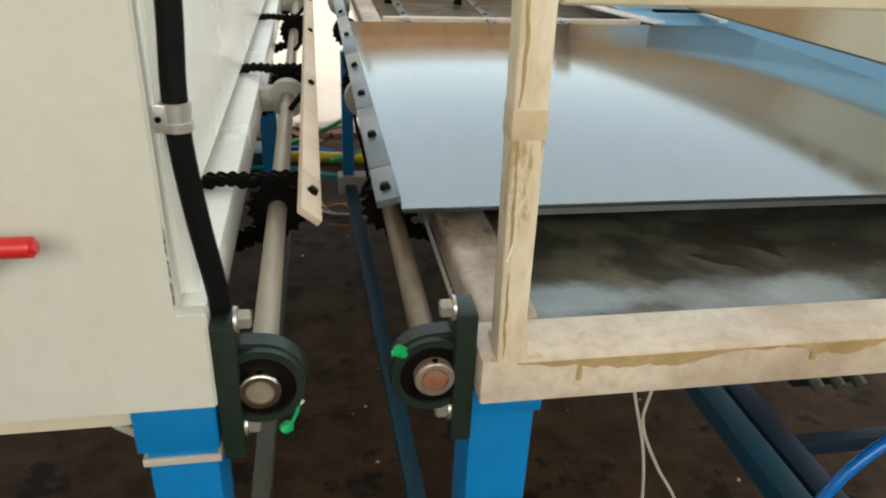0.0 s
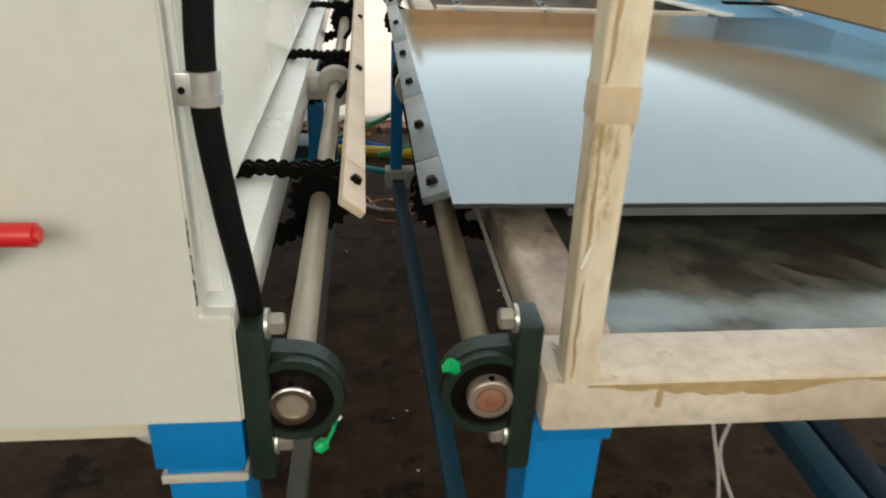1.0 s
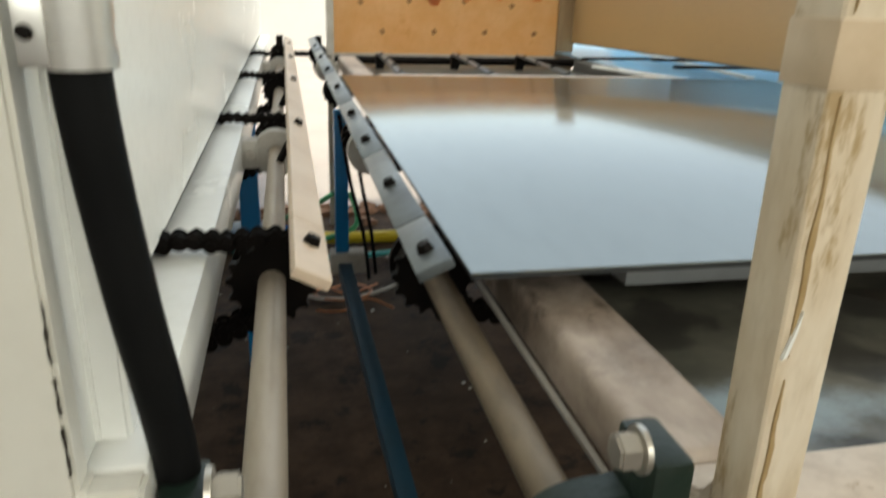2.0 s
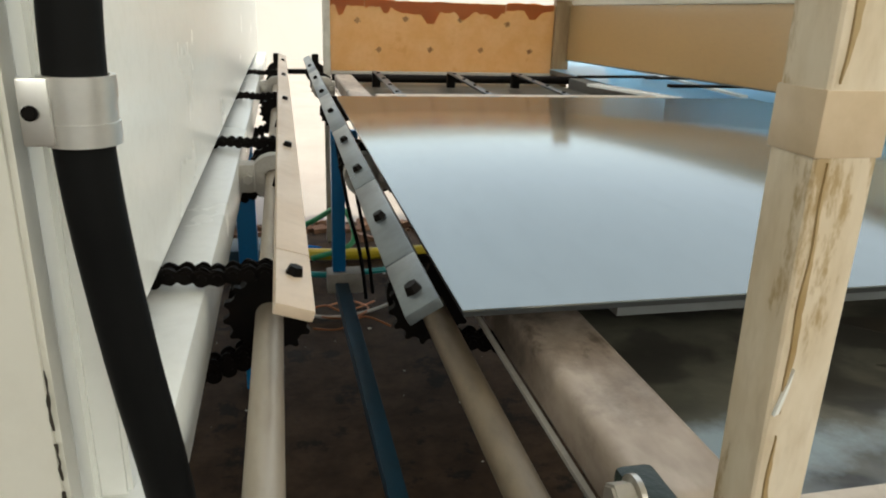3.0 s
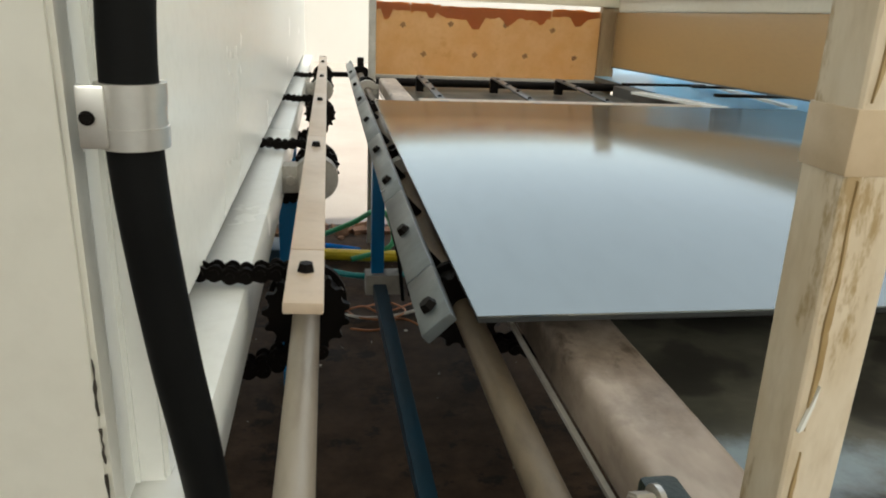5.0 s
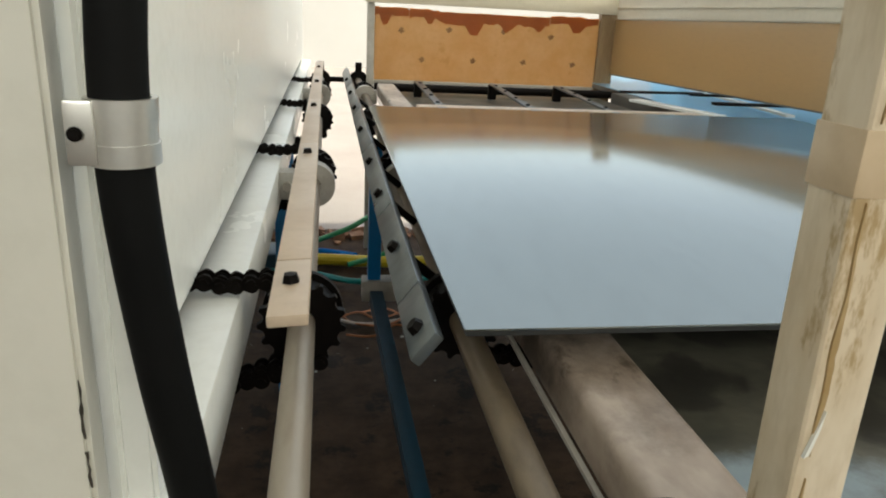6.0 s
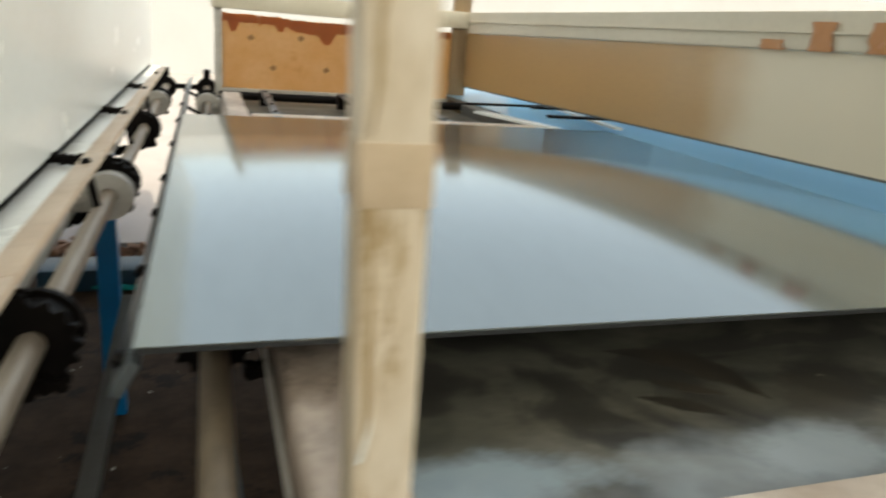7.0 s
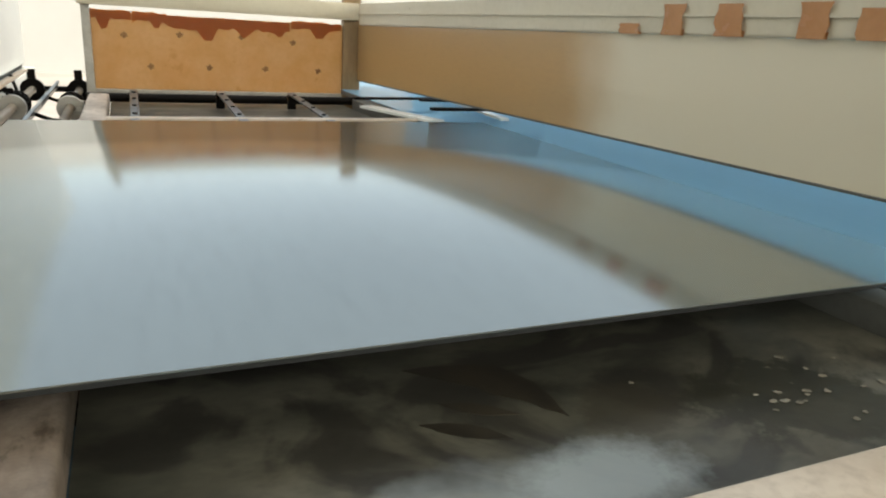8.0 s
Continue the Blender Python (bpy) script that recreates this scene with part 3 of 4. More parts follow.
for x0, x1, deep in ((0.226, 0.56, 0.02), (0.562, 0.61, 0.007), (0.612, 0.79, 0.022), (0.86, 0.9, 0.012), (1.0, 1.24, 0.015), (1.5, 1.66, 0.013), (1.9, 2.1, 0.016)):
    # one long run of glue that hung from the top edge and set with an uneven lower rim
    count, level = max(8, round((x1 - x0) / 0.006)), 0.6
    rim = []
    for k in range(count + 1):
        level = min(1.0, max(0.3, level + rng.uniform(-0.16, 0.16)))
        taper = min(1.0, 4 * k / count + 0.08, 3 * (count - k) / count + 0.08)
        rim.append((x0 + (x1 - x0) * k / count, 1.0962 - deep * level * taper))
    run = prism([(x0, 1.0965), (x1, 1.0965)] + rim[::-1], "y", 0.715, 0.718)
    part("glue_run", run, GLUE, front_beam, "dried yellow glue run")
    if x1 - x0 > 0.15:
        x, long, thin = x0 + (x1 - x0) * rng.uniform(0.2, 0.5), rng.uniform(0.018, 0.03), rng.uniform(0.0025, 0.004)
        drop = [(x - thin, 1.092), (x + thin, 1.092)] + [(x + thin * 1.3 * math.cos(a), 1.092 - long + thin * 1.3 * math.sin(a)) for a in [-math.pi * k / 8 for k in range(9)]]
        part("glue_drip", prism(drop, "y", 0.7146, 0.7176), GLUE, front_beam, "hardened glue drip")


def crescent(name, a, b, up, down, mat, seed, lab):
    """A wiped swirl on the table top: two bowed rims that meet in points at a and b."""
    r = random.Random(seed)
    a, b = Vector(a), Vector(b)
    way = b - a
    out = Vector((-way.y, way.x))
    rim = [a + way * (k / 14) + out * (up * math.sin(math.pi * k / 14) + r.uniform(-0.012, 0.012)) for k in range(15)]
    rim += [a + way * (k / 14) + out * (down * math.sin(math.pi * k / 14) + r.uniform(-0.012, 0.012)) for k in range(13, 0, -1)]
    part(name, prism([(p.x, p.y) for p in rim], "z", 1.0482, 1.0488), mat, table, lab)


for a, b, up, down, seed in (((0.69, 1.225), (0.848, 1.048), 0.33, 0.02, 1), ((0.7, 1.125), (0.79, 1.07), 0.12, -0.12, 2), ((0.66, 1.085), (0.755, 1.022), 0.16, -0.1, 3)):
    crescent("oil_swirl", a, b, up, down, STAIN, seed, "dark wiped oil swirl")
specks = bmesh.new()
rng = random.Random(21)
for k in range(22):
    x, y, s = rng.gauss(1.2, 0.09), rng.gauss(0.99, 0.05), rng.uniform(0.0015, 0.007)
    if 0.83 < y < 1.15:
        join(specks, blotch(x, y, 1.0495, s, s * 0.8, k, 0.0006, 12, 0.9))
solo("crumbs", specks, CRUMB, "pale crumbs scattered on the table top", "debris", kind="stuff")

# the thick sheet below and the bright one that creeps sideways
lower_sheet = solo("lower_sheet", box(0.3, 1.42, 1.1, 2.9, 1.128, 1.147, 0.001), UNDER_SHEET, "dull grey metal sheet under the top sheet", "metal sheet", at=(0.8, 2, 1.121))
# near-black bars added to put shade into the gap under the sheets
for y in (1.3, 1.75, 2.25, 2.7):
    solo("support_bar", box(0.29, 1.38, y, y + 0.05, 1.0485, 1.1275, 0.004), GREASE_AND_SHADE, "black bar that stands for the shade under the sheets", "bar", "bars under the sheets", at=(0.9, y, 1.05))
top_sheet = thing("top_sheet", (0.8, 2.0, 1.15), "large glossy grey metal sheet lying flat", "metal sheet")
part("sheet_face", box(0.115, 1.75, 1.09, 2.95, 1.1552, 1.158, 0.0008), SHEET, top_sheet)
part("sheet_rim", box(0.117, 1.748, 1.091, 2.949, 1.149, 1.155), SHEET_EDGE, top_sheet, "dark edge of the sheet")

# ---- pillow block bearings at the shaft ends ----
AXIS = 1.057
LEFT_X, RIGHT_X = -0.107, 0.122


def pillow_block(sx, wall_x, ring_mat, label):
    """A cast bearing block on an upright base, bolted sideways to the frame."""
    d = 1 if wall_x < sx else -1
    y0, y1, yc, zc = 0.759, 0.797, 0.757, AXIS + 0.012
    t = thing("pillow_block", (wall_x, yc, AXIS), label, "bearing", "shaft bearings")
    b = box(min(wall_x, wall_x + d * 0.03), max(wall_x, wall_x + d * 0.03), 0.744, 0.802, zc - 0.122, zc + 0.09, 0.006)
    part("base", b, GREEN_IRON, t)
    pts = []
    for i in range(25):
        a = radians(-90 + 180 * i / 24)
        pts.append((sx + d * 0.06 * math.cos(a), AXIS + 0.06 * math.sin(a)))
    pts += [(wall_x + d * 0.0295, AXIS + 0.062), (wall_x + d * 0.0295, AXIS - 0.062)]
    housing = part("housing", prism(pts, "y", y0 + 0.006, y1, 0.003), GREEN_IRON, t)
    part("housing_lip", ring((sx, y0 + 0.001, AXIS), (0, 1, 0), 0.0465, 0.0575, 0.011), GREEN_IRON, housing)
    part("seal", ring((sx, y0 + 0.003, AXIS), (0, 1, 0), 0.027, 0.046, 0.005), GREASE_AND_SHADE, housing)
    inner = part("inner_ring", ring((sx, y0 - 0.003, AXIS), (0, 1, 0), 0.0186, 0.0275, 0.024, 32, None, 0.004), ring_mat, t)
    part("set_screw", rod((sx, y0 - 0.009, AXIS + 0.0272), (sx, y0 - 0.009, AXIS + 0.0295), 0.004, 8), GREASE_AND_SHADE, inner)
    for s in (-1, 1):
        z = AXIS + 0.018 + s * 0.083
        bolt = part("bolt", rod((wall_x + d * 0.0335, yc + 0.008, z), (wall_x + d * 0.05, yc + 0.008, z), 0.0135, 6, bevel=0.002), ZINC, t)
        part("washer", ring((wall_x + d * 0.0315, yc + 0.008, z), (1, 0, 0), 0.006, 0.017, 0.004, 20), ZINC, bolt)
    return t


pillow_block(LEFT_X, -0.1615, RING, "dark green cast pillow block with a polished inner ring")
pillow_block(RIGHT_X, 0.1775, DULL_RING, "dark green cast pillow block with a rusty shaft end")
cap = thing("grease_cap", (0.075, 0.782, 1.095), "green plastic grease nipple cap", "cap", "grease caps")
part("cap_body", rod((0.083, 0.762, 1.092), (0.07, 0.755, 1.104), 0.0085, 14, bevel=0.003), GREEN_PLASTIC, cap)
part("cap_strap", box(0.064, 0.074, 0.751, 0.761, 1.096, 1.099), GREEN_PLASTIC, cap)
cap2 = thing("grease_cap", (-0.06, 0.772, 0.985), "green plastic grease cap hanging from its strap", "cap", "grease caps")
part("cap_body", rod((-0.072, 0.770, 0.981), (-0.085, 0.768, 0.972), 0.0085, 14, bevel=0.003), GREEN_PLASTIC, cap2)
part("cap_strap", tube([(-0.072, 0.770, 0.981), (-0.064, 0.774, 0.997), (-0.06, 0.778, 1.012)], 0.0025, 8), GREEN_PLASTIC, cap2)
part("nipple", rod((-0.062, 0.780, 1.016), (-0.055, 0.776, 1.01), 0.004, 10), ZINC, cap2)


# ---- the two turning shafts ----
def sprocket_mesh(x, y, r, teeth=15, w=0.012):
    pts = []
    for i in range(teeth):
        for f, rr in ((0.0, 0.86), (0.22, 0.88), (0.4, 1.0), (0.6, 1.0), (0.78, 0.88)):
            a = 2 * math.pi * (i + f) / teeth
            pts.append((x + r * rr * math.cos(a), AXIS + r * rr * math.sin(a)))
    return prism(pts, "y", y - w / 2, y + w / 2)


SPROCKETS = (1.34, 2.30, 3.26, 4.22)


def turning_shaft(sx, label, bar_mat, bar_label, joints, bolts, bolt_mat, shaft_mat, end_mat):
    t = thing("drive_shaft", (sx, 0.73, AXIS), label, "shaft", "turning shafts")
    part("shaft", rod((sx, 0.7585, AXIS), (sx, 4.98, AXIS), 0.019, 28), shaft_mat, t)
    part("shaft_end", rod((sx, 0.7465, AXIS), (sx, 0.758, AXIS), 0.0184, 28, bevel=0.003), end_mat, t)
    for y in SPROCKETS:
        wheel = part("sprocket", sprocket_mesh(sx, y, 0.062), GREASE_AND_SHADE, t)
        part("hub", ring((sx, y + 0.024, AXIS), (0, 1, 0), 0.0195, 0.05, 0.034), GREASE_AND_SHADE, wheel)
        part("collar", ring((sx, y + 0.052, AXIS), (0, 1, 0), 0.0195, 0.058, 0.012), GREASE_AND_SHADE, wheel)
    for a, b in zip(joints, joints[1:]):
        m = box(sx - 0.022, sx + 0.022, a + 0.0015, b - 0.0015, AXIS + 0.1, AXIS + 0.114, 0.0025)
        part("bar_segment", m, bar_mat, t, bar_label)
    for y in bolts:
        part("bolt", rod((sx, y, AXIS + 0.114), (sx, y, AXIS + 0.124), 0.0115, 6, r2=0.0085), bolt_mat, t)
        if y > 1.3:
            part("stub", rod((sx, y, AXIS + 0.0185), (sx, y, AXIS + 0.0995), 0.008, 10), GREASE_AND_SHADE, t)
    return t


left_shaft = turning_shaft(LEFT_X, "bright steel shaft carrying black sprockets and a beige bar", BEIGE_BAR, "beige painted flat bar", (1.105, 1.285, 2.13, 3.0, 3.9, 4.85), (1.205, 2.0, 2.8, 3.6, 4.4), GREASE_AND_SHADE, STEEL, STEEL)
right_shaft = turning_shaft(RIGHT_X, "dull steel shaft carrying black sprockets and a grey bar", GREY_BAR, "galvanised grey flat bar", (1.11, 1.27, 1.68, 2.3, 3.0, 3.9, 4.85), (1.16, 1.46, 1.8, 2.12, 2.6, 3.1, 3.6, 4.2), GREASE_AND_SHADE, DULL_STEEL, RUSTY)
for y in (2.18, 4.1):
    for sx, wx in ((LEFT_X, -0.188), (RIGHT_X, 0.18)):
        mb = thing("middle_bearing", (sx, y, AXIS), "grey painted round bearing block on the frame", "bearing", "middle bearings")
        part("housing", ring((sx, y, AXIS), (0, 1, 0), 0.021, 0.056, 0.045), GREY_IRON, mb)
        a, b = sorted((wx, sx + (-0.045 if wx < sx else 0.045)))
        part("foot", box(a, b, y - 0.03, y + 0.03, AXIS - 0.035, AXIS + 0.035, 0.005), GREY_IRON, mb)
        d = 1 if wx < sx else -1
        part("bolt", rod((wx + d * 0.02, y - 0.03, AXIS), (wx + d * 0.02, y - 0.042, AXIS), 0.012, 6), ZINC, mb)


# ---- roller chains ----
PITCH = 0.0205


def link_mesh():
    b = bmesh.new()
    for s in (-1, 1):
        pts = []
        for i in range(11):
            a = radians(90 + 180 * i / 10)
            pts.append((-PITCH / 2 + 0.012 * math.cos(a), 0.012 * math.sin(a)))
        pts.append((0, -0.0085))
        for i in range(11):
            a = radians(-90 + 180 * i / 10)
            pts.append((PITCH / 2 + 0.012 * math.cos(a), 0.012 * math.sin(a)))
        pts.append((0, 0.0062))
        join(b, prism(pts, "y", s * 0.011 - 0.0015, s * 0.011 + 0.0015))
    for s in (-1, 1):
        rod((s * PITCH / 2, -0.015, 0), (s * PITCH / 2, 0.015, 0), 0.0062, 10, b)
    return finish("link", b, GREASE_AND_SHADE, Vector((0, 0, 0)), False)


LINK = link_mesh()


def chain_run(x, y, z, length, slope, label):
    """A straight run of links from x towards lower x (or higher, for a minus length)."""
    t = thing("roller_chain", (x, y, z), label, "chain", "roller chains")
    n = int(abs(length) / PITCH)
    d = -1 if length > 0 else 1
    for i in range(n):
        o = new("link", LINK)
        o.parent = t
        o.location = (S * d * i * PITCH, S * (0.0015 if i % 2 else -0.0015), S * (-slope * i * PITCH + 0.003 * math.sin(i * 1.3)))
        o.rotation_euler = (0, math.atan(slope) * (-d), 0)
    return t


UPPER, LOWER = [], []
for y in SPROCKETS:
    UPPER.append(chain_run(LEFT_X + 0.02, y, AXIS + 0.063, 0.3, 0.0, "greasy black roller chain running over the beam"))
    LOWER.append(chain_run(LEFT_X - 0.02, y, AXIS - 0.055, 0.38, 0.3, "greasy black roller chain hanging under the beam"))
for y in SPROCKETS[:2]:
    LOWER.append(chain_run(RIGHT_X + 0.02, y, AXIS - 0.058, -0.3, 0.1, "greasy black roller chain under the sheet table"))


# ---- the far end: panel, far roller, slotted bars ----
BY = 4.83
back_panel = thing("plywood_screen", (0.93, BY, 0), "backlit tan plywood end panel with torn brown tape", "panel")
board = part("board", box(0.209, 1.604, BY + 0.012, BY + 0.017, 1.078, 1.487), CARD, back_panel)
part("jamb", box(0.166, 0.2085, BY - 0.01, BY + 0.04, 0.0, 1.8, 0.004), GREY_IRON, back_panel, "grey painted jamb")
part("jamb", box(1.6045, 1.715, BY - 0.01, BY + 0.04, 0.0, 1.8, 0.004), OLD_WOOD, back_panel, "brown wooden jamb")
part("sill", box(0.209, 1.604, BY - 0.005, BY + 0.03, 1.05, 1.0775, 0.003), GREY_IRON, back_panel)
part("head_rail", box(0.15, 1.695, BY - 0.05, BY - 0.011, 1.521, 1.62, 0.005), CREAM, back_panel, "cream rail across the top of the panel")
for x, z in ((0.5, 1.205), (0.815, 1.21), (1.135, 1.212), (1.455, 1.21), (0.37, 1.37), (0.66, 1.385), (1.0, 1.39), (1.3, 1.37)):
    ring_pts = [(x + 0.017 * (1 + 0.35 * math.sin(5 * a + 9 * x)) * math.cos(a), z + 0.015 * (1 + 0.3 * math.cos(4 * a + x)) * math.sin(a)) for a in [2 * math.pi * k / 16 for k in range(16)]]
    part("knot", prism(ring_pts, "y", BY + 0.0112, BY + 0.012), KNOT, board, "brown knot in the plywood")
rng = random.Random(8)
x = 0.21
while x < 1.58:
    # a torn length of tape along the board's upper edge, with a tongue hanging from it
    w = min(rng.uniform(0.16, 0.34), 1.602 - x)
    top, drop = 1.488 + rng.uniform(-0.006, 0.01), rng.uniform(0.045, 0.07)
    low = [(x + w * k / 8, top - drop * rng.uniform(0.75, 1.15)) for k in range(9)]
    at = rng.randrange(1, 6)
    deep = drop * rng.uniform(1.4, 2.2)
    low[at] = (low[at][0], top - deep)
    low[at + 1] = (low[at + 1][0], top - deep * rng.uniform(0.85, 1.05))
    high = [(x + w * k / 5, top + rng.uniform(-0.007, 0.006)) for k in range(5, -1, -1)]
    part("tape_strip", prism(low + high, "y", BY + 0.0085 + rng.uniform(0, 0.0015), BY + 0.0105), TAPE, board, "torn brown packing tape")
    x += w * rng.uniform(0.97, 1.06)
solo("far_roller", rod((0.18, 4.33, 1.085), (1.66, 4.33, 1.085), 0.022, 20), GREASE_AND_SHADE, "black steel roller across the table end", "roller", at=(0.9, 4.33, 1.085))
for x0, x1 in ((0.385, 0.395), (0.772, 0.79), (1.118, 1.145)):
    sb = thing("slotted_bar", (x0, 3.6, 1.12), "grey slotted flat bar with dark bolts", "bar", "slotted bars")
    b = box(-0.017, 0.017, -0.54, 0.54, -0.004, 0.004, 0.001)
    turn = Matrix.Translation(((x0 + x1) / 2, 3.62, 1.125)) @ Euler((radians(1.2), 0, math.atan2(x0 - x1, 1.08))).to_matrix().to_4x4()
    part("bar_body", turned(b, turn), GREY_BAR, sb)
    for k in range(5):
        h = rod((0, -0.45 + 0.22 * k, 0.0041), (0, -0.45 + 0.22 * k, 0.009), 0.009, 8)
        part("bolt", turned(h, turn), GREASE_AND_SHADE, sb)
    f = box(-0.025, 0.025, -0.545, -0.52, -0.076, -0.0045, 0.002)
    part("foot", turned(f, turn), GREASE_AND_SHADE, sb)
    f = box(-0.02, 0.02, 0.5, 0.54, -0.076, -0.0045, 0.002)
    part("foot", turned(f, turn), GREASE_AND_SHADE, sb)
solo("cross_bar", box(-0.15, 0.16, 4.99, 5.02, 1.04, 1.07, 0.003), GREASE_AND_SHADE, "black cross bar joining the shaft ends", "bar", at=(0, 5, 1.05))
for sx in (LEFT_X, RIGHT_X):
    eb = thing("end_bearing", (sx, 4.93, AXIS), "black greasy bearing block at the shaft end", "bearing", "end bearings")
    part("housing", ring((sx, 4.93, AXIS), (0, 1, 0), 0.021, 0.06, 0.04), GREASE_AND_SHADE, eb)
    part("lug", box(sx - 0.02, sx + 0.02, 4.915, 4.945, AXIS + 0.05, AXIS + 0.11, 0.005), GREASE_AND_SHADE, eb)

# ---- the far side: tan hood panel, pale blue side sheet and rails ----
HOOD_X = 1.7


def hood_low(y):
    return 1.264 - 0.02 * y


def hood_top(y):
    return 1.543 - 0.01 * y


def hood_board(y0, y1, x0, x1):
    return prism([(y0, hood_low(y0)), (y1, hood_low(y1)), (y1, hood_top(y1)), (y0, hood_top(y0))], "x", x0, x1)


hood = thing("hood_panel", (HOOD_X, 3, 1.2), "tan hardboard hood panel, beige towards one end", "panel")
part("board", hood_board(0.85, 4.8195, HOOD_X, HOOD_X + 0.008), BOARD, hood, "glossy tan hardboard turning to beige")
rail_body = prism([(0.85, hood_top(0.85) + 0.001), (4.77, hood_top(4.77) + 0.001), (4.77, 1.62), (0.85, 1.63)], "x", HOOD_X - 0.014, HOOD_X + 0.05, 0.004)
panel_rail = part("panel_rail", rail_body, CREAM, hood, "cream rail along the top of the panel")
part("rail_lip", prism([(0.85, 1.572), (4.77, 1.56), (4.77, 1.567), (0.85, 1.579)], "x", HOOD_X - 0.022, HOOD_X - 0.0145), CREAM, panel_rail)
rng = random.Random(31)
for y0, y1, high in ((2.08, 2.165, 1.55), (1.905, 1.98, 1.6), (1.705, 1.79, 1.6), (1.475, 1.55, 1.602), (1.34, 1.41, 1.59), (1.14, 1.22, 1.6)):
    ragged = [(y0 + rng.uniform(-0.006, 0.006), hood_top(y0) - 0.001 + (high - hood_top(y0)) * k / 5) for k in range(6)]
    ragged += [(y1 + rng.uniform(-0.006, 0.006), hood_top(y1) - 0.001 + (high - hood_top(y1)) * k / 5) for k in range(5, -1, -1)]
    part("tape_wrap", prism(ragged, "x", HOOD_X - 0.0232, HOOD_X - 0.0222), RAIL_TAPE, panel_rail, "brown tape wound round the rail")
    part("tape_wrap", prism(ragged[:2] + ragged[-2:], "x", HOOD_X - 0.0155, HOOD_X - 0.0142), RAIL_TAPE, panel_rail)
edge = prism([(0.85, hood_low(0.85) - 0.006), (4.819, hood_low(4.819) - 0.006), (4.819, hood_low(4.819) - 0.0005), (0.85, hood_low(0.85) - 0.0005)], "x", HOOD_X - 0.005, HOOD_X + 0.01)
part("edge_strip", edge, GREY_RAIL, hood, "dark edge strip")

side = thing("side_sheet", (1.9, 2.5, 1.0), "glossy pale blue film hung behind the hood panel", "side sheet")
# the film lies level beside the table, then turns up and hangs in soft folds
film = bmesh.new()
upper = [(1.602, 1.106), (1.7, 1.106), (1.8, 1.106), (1.9, 1.106), (2.03, 1.107), (2.15, 1.11), (2.28, 1.13), (2.34, 1.185), (2.37, 1.265), (2.38, 1.4), (2.38, 1.5)]
lower = [(x + (0.004 if z > 1.15 else 0.0), z - 0.004) for x, z in upper]
outline = upper + lower[::-1]
rows = []
for k in range(151):
    y = 0.9 + 4.7 * k / 150
    fold = 0.012 * math.sin(9.1 * y + 1.3 * math.sin(3.7 * y)) + 0.006 * math.sin(23 * y + 2)
    rows.append([film.verts.new((x + fold * min(1.0, max(0.0, (x - 2.15) / 0.14)), y, z)) for x, z in outline])
for a, b in zip(rows, rows[1:]):
    for k in range(len(outline)):
        n = (k + 1) % len(outline)
        film.faces.new((a[k], a[n], b[n], b[k]))
film.faces.new(rows[0])
film.faces.new(rows[-1][::-1])
part("film", film, PALE_BLUE, side)
part("film_tray", box(1.602, 2.3, 0.9, 5.6, 1.075, 1.1005, 0.002), GREY_RAIL, side, "dull grey tray under the film")
for y in (1.0, 4.4):
    part("stand", box(2.2, 2.26, y, y + 0.06, 0, 1.0745, 0.003), BLUE, side)
for k, (x0, y0, x1, y1, w, mat, lab) in enumerate(((1.44, 3.8, 1.6, 3.27, 0.075, WHITE, "white flat strip"), (2.06, 4.6, 1.92, 3.25, 0.04, WHITE, "white flat strip"), (1.42, 3.94, 1.9, 4.0, 0.03, GREASE_AND_SHADE, "black flat bar"),
                                                 (1.72, 3.79, 2.14, 3.78, 0.035, GREASE_AND_SHADE, "black flat bar"), (1.58, 3.3, 2.15, 3.31, 0.04, GREASE_AND_SHADE, "black flat bar"), (1.76, 4.3, 1.86, 3.55, 0.02, PALE_BLUE, "pale blue flat strip"))):
    L = math.hypot(x1 - x0, y1 - y0)
    b = box(-L / 2, L / 2, -w / 2, w / 2, -0.006, 0.006, 0.001)
    turned(b, Matrix.Translation(((x0 + x1) / 2, (y0 + y1) / 2, 1.117 + 0.0125 * k)) @ Euler((0, 0, math.atan2(y1 - y0, x1 - x0))).to_matrix().to_4x4())
    solo("flat_strip", b, mat, lab + " lying across the far side rails", "strip", "strips at the far rails", at=((x0 + x1) / 2, (y0 + y1) / 2, 1.117))

# ---- below and behind: blue frame, hoses, cables, rubble ----
under = thing("floor_stand", (1.15, 1.4, 0), "blue steel frame standing on the floor under the table", "frame")
for x0 in (1.06, 1.15):
    part("frame_rail", box(x0, x0 + 0.075, 0.9, 3.6, 0.3, 0.36, 0.004), DARK_BLUE if x0 < 1.1 else NAVY, under)
part("frame_cross", box(1.226, 2.1, 1.27, 1.31, 0.3, 0.345, 0.004), NAVY, under)
part("frame_cross", box(1.226, 2.1, 2.4, 2.44, 0.3, 0.345, 0.004), NAVY, under)
for y in (0.95, 3.5):
    part("foot", box(1.07, 1.13, y, y + 0.06, 0, 0.2995, 0.003), BLUE, under)
valve = thing("air_valve", (1.45, 1.6, 0.36), "blue air valve block with pale fittings", "valve")
part("valve_body", box(1.36, 1.56, 1.5, 1.6, 0.345, 0.46, 0.008), NAVY, valve)
for x in (1.4, 1.47, 1.54):
    part("fitting", rod((x, 1.5, 0.4), (x, 1.44, 0.38), 0.018, 12, bevel=0.003), GREY_RAIL, valve)
part("knob", rod((1.46, 1.55, 0.46), (1.46, 1.55, 0.5), 0.03, 16, bevel=0.004), GREASE_AND_SHADE, valve)
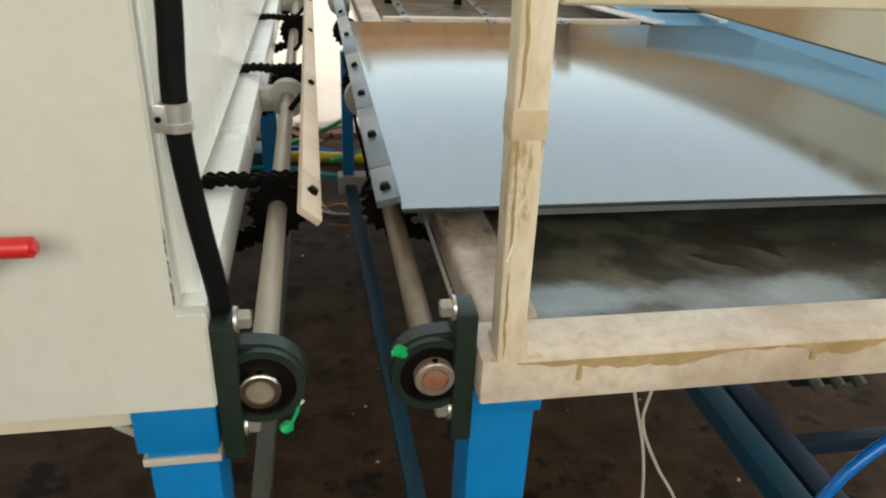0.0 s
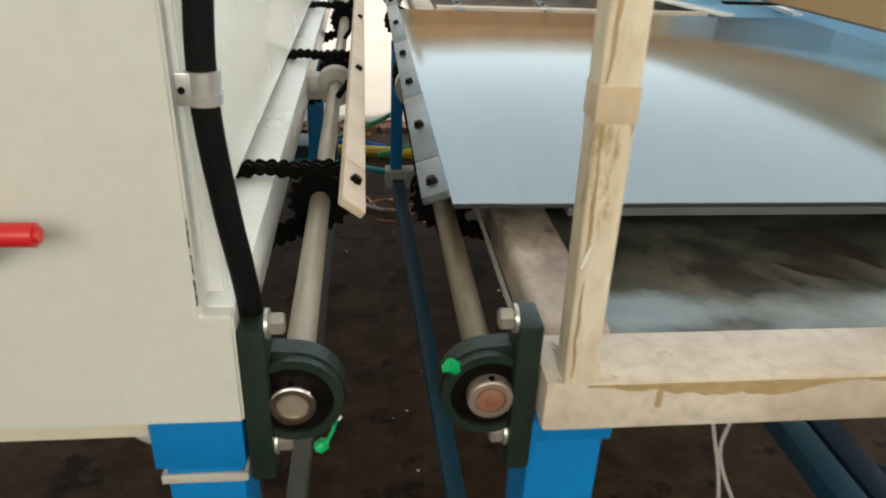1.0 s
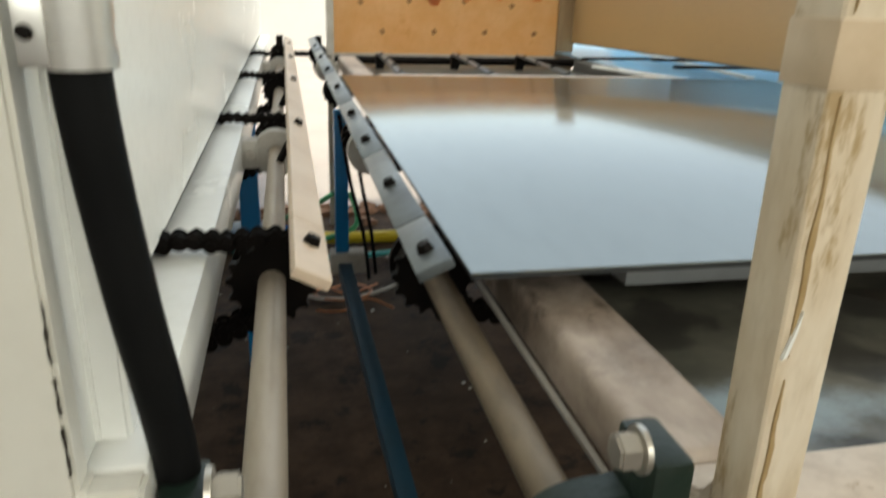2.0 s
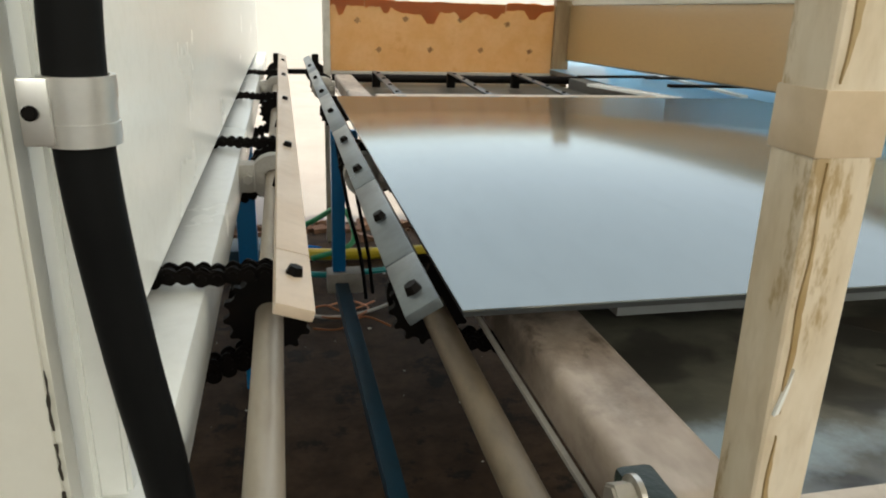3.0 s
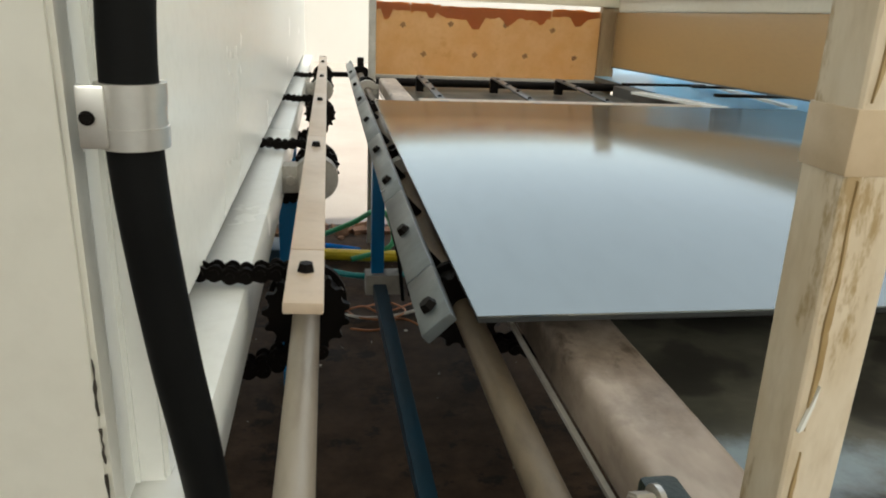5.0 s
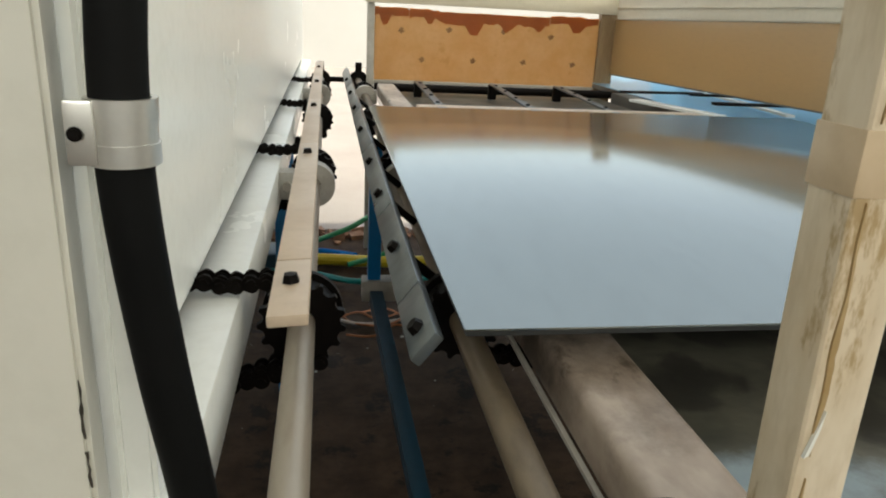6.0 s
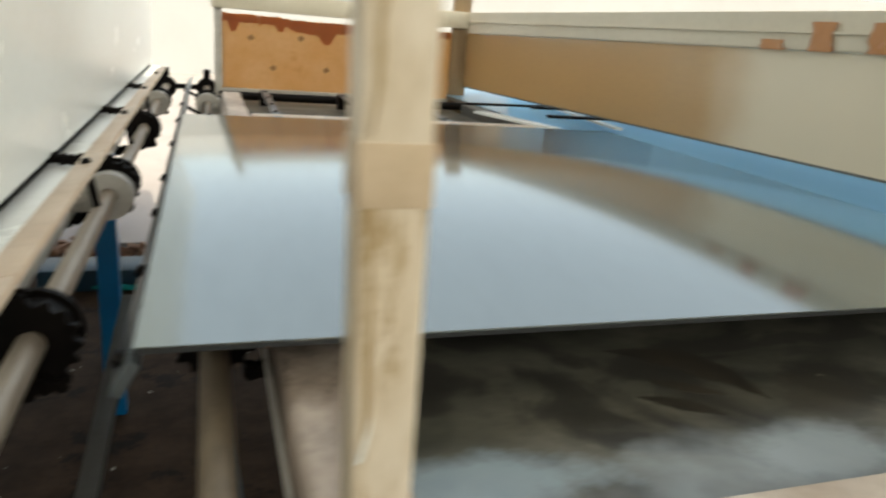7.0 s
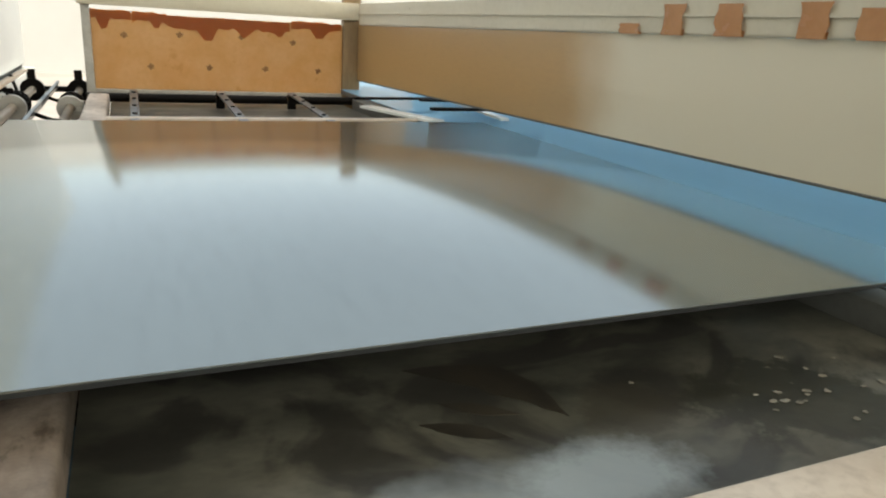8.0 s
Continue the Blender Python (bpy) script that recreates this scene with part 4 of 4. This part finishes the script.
solo("blue_air_hose", tube([(1.0, 1.0, 0.0), (1.04, 1.0, 0.3), (1.1, 1.0, 0.5), (1.25, 1.02, 0.62), (1.5, 1.1, 0.66), (1.7, 1.3, 0.6), (1.8, 1.5, 0.32)], 0.014), BRIGHT_BLUE, "bright blue air hose looping under the table", "hose", at=(1.3, 1, 0))
solo("grey_cable", tube([(0.486, 0.9, 1.03), (0.5, 0.9, 0.9), (0.55, 0.9, 0.72), (0.58, 0.91, 0.5), (0.6, 0.95, 0.2), (0.7, 1.0, 0.01)], 0.003, 8), WIRE_GREY, "thin grey cable hanging under the table", "cable", "hanging cables", at=(0.5, 0.9, 0))
solo("grey_cable", tube([(0.56, 0.9, 1.03), (0.535, 0.9, 0.87), (0.535, 0.9, 0.8), (0.58, 0.9, 0.7), (0.65, 0.91, 0.58), (0.78, 0.95, 0.3), (0.85, 1.0, 0.01)], 0.003, 8), WIRE_GREY, "thin grey cable hanging under the table", "cable", "hanging cables", at=(0.5, 0.9, 0))
solo("grey_cable", tube([(-0.5, 0.9, 0.99), (-0.4, 0.88, 0.95), (-0.33, 0.86, 0.93), (-0.29, 0.9, 0.8), (-0.3, 1.0, 0.3), (-0.33, 1.1, 0.01)], 0.006, 8), WIRE_GREY, "pale cable hanging behind the blue leg", "cable", "hanging cables", at=(-0.3, 0.9, 0))
for pts, r, mat, lab in (([(-0.6, 4.55, 0.03), (-0.1, 4.5, 0.04), (0.3, 4.45, 0.04), (0.9, 4.5, 0.03)], 0.035, YELLOW, "yellow hose"),
                         ([(-0.7, 4.4, 0.02), (-0.2, 4.3, 0.03), (0.1, 4.1, 0.05), (0.5, 4.2, 0.03)], 0.016, TEAL, "teal air hose"),
                         ([(-0.2, 4.75, 0.05), (0.05, 4.6, 0.2), (0.25, 4.7, 0.26), (0.3, 4.5, 0.1), (0.05, 4.4, 0.04)], 0.016, GREEN_HOSE, "green looped air hose"),
                         ([(-0.1, 3.9, 0.02), (-0.05, 3.7, 0.02), (0.1, 3.6, 0.02), (0.3, 3.65, 0.02), (0.5, 3.8, 0.02)], 0.008, WIRE_GREY, "pale cable"),
                         ([(-0.5, 4.7, 0.02), (-0.3, 4.6, 0.06), (-0.1, 4.62, 0.05), (0.1, 4.5, 0.06)], 0.02, BRIGHT_BLUE, "blue air hose")):
    solo("floor_hose", tube(pts, r, 10), mat, lab + " lying on the dirty floor", "hose", "hoses on the floor", at=(0, 4.3, 0))
COPPER = material("copper_wire", (0.45, 0.17, 0.07), 0.35, 0.5, amount=0.4, big=20)
for pts in ([(-0.02, 3.8, 0.012), (0.05, 3.62, 0.02), (0.2, 3.56, 0.03), (0.3, 3.68, 0.02), (0.22, 3.8, 0.015), (0.1, 3.74, 0.02)], [(0.02, 3.5, 0.012), (0.14, 3.44, 0.03), (0.26, 3.52, 0.05), (0.38, 3.46, 0.02)], [(-0.06, 3.66, 0.012), (0.08, 3.7, 0.04), (0.18, 3.66, 0.02), (0.34, 3.78, 0.015)]):
    solo("loose_wire", tube(pts, 0.005, 6), COPPER, "loose copper-coloured wire tangled on the dirty floor", "wire", "wires on the floor", at=(0.1, 3.6, 0))
for pts in ([(0.1, 2.95, 1.02), (0.13, 2.85, 0.8), (0.17, 2.8, 0.62), (0.19, 2.8, 0.45)], [(0.14, 2.97, 1.02), (0.17, 2.88, 0.8), (0.2, 2.82, 0.62), (0.22, 2.85, 0.45)]):
    solo("black_cable", tube(pts, 0.007, 8), RUBBER, "thin black cable hanging beside the blue post", "cable", "black cables", at=(0.15, 2.9, 0))
solo("blue_crate", box(-0.75, -0.2, 4.35, 4.6, 0.0, 0.12, 0.01), DARK_BLUE, "flat dull blue metal box on the floor", "box", at=(-0.4, 4.4, 0))
rub = bmesh.new()
rng = random.Random(3)
for k in range(220):
    x, y = rng.uniform(-1.6, 2.2), rng.gauss(5.08, 0.09)
    s = rng.uniform(0.012, 0.05)
    b = box(-s, s, -s * 0.7, s * 0.7, -s * 0.5, s * 0.5)
    for v in b.verts:
        v.co += Vector([rng.uniform(-0.3, 0.3) * s for _ in range(3)])
    join(rub, turned(b, Matrix.Translation((x, y, s * 0.35)) @ Euler([rng.uniform(-0.5, 0.5) for _ in range(3)]).to_matrix().to_4x4()))
solo("rubble", rub, RUBBLE, "brown brick rubble and dirt along the threshold", "rubble", kind="stuff", smooth=False)
chips = bmesh.new()
for k in range(70):
    x, y, s = rng.uniform(-0.6, 1.5), rng.uniform(1.2, 4.6), 0.0015 + 0.006 * rng.random() ** 2
    b = box(-s, s, -s, s * 0.6, -s * 0.3, s * 0.3)
    join(chips, turned(b, Matrix.Translation((x, y, s * 0.3)) @ Euler((0, 0, rng.uniform(0, 3))).to_matrix().to_4x4()))
solo("chips", chips, WIRE_GREY, "pale chips and crumbs scattered on the floor", "debris", kind="stuff", smooth=False)


# ---- what moves ----
def motions():
    left = ((0, 51), (0.5, 52), (1, 53.5), (1.5, 56), (2, 63), (2.2, 65), (3.5, 77), (4, 82), (4.5, 85), (6, 93.5), (6.5, 97), (7, 99.5), (8, 105))
    walk(left_shaft, [(t, pose(S * LEFT_X, S * 0.73, S * AXIS, 0, 90 - a, 0)) for t, a in left])
    right = ((0, 104), (0.5, 106.5), (1, 109), (1.5, 112), (2, 115), (2.2, 116), (3.5, 124.3), (4, 128), (4.5, 131), (6, 141.5), (6.5, 147), (7, 151), (8, 159))
    walk(right_shaft, [(t, pose(S * RIGHT_X, S * 0.73, S * AXIS, 0, 90 - a, 0)) for t, a in right])
    for group, way in ((UPPER, -1), (LOWER, 1)):
        for c in group:
            x, y, z = c.location
            walk(c, [(t, pose(x + way * S * 0.06 * radians(a - 60), y, z)) for t, a in left])
    shift = ((0, 0.0), (1, -0.004), (2, -0.004), (3.5, -0.015), (4, -0.02), (4.5, -0.025), (6, -0.04), (6.5, -0.052), (7.2, -0.082), (8, -0.092))
    slide = ((0, 0.01), (1.2, 0.004), (1.6, 0.0), (2.2, 0.002), (3.5, 0.02), (4.5, 0.035), (6, 0.06), (8, 0.07))
    walk(lower_sheet, [(t, pose(S * 0.8, S * (2.0 + dy), S * 1.121)) for t, dy in slide])
    walk(top_sheet, [(t, pose(S * (0.8 + dx), S * 2.0, S * 1.15)) for t, dx in shift])


motions()
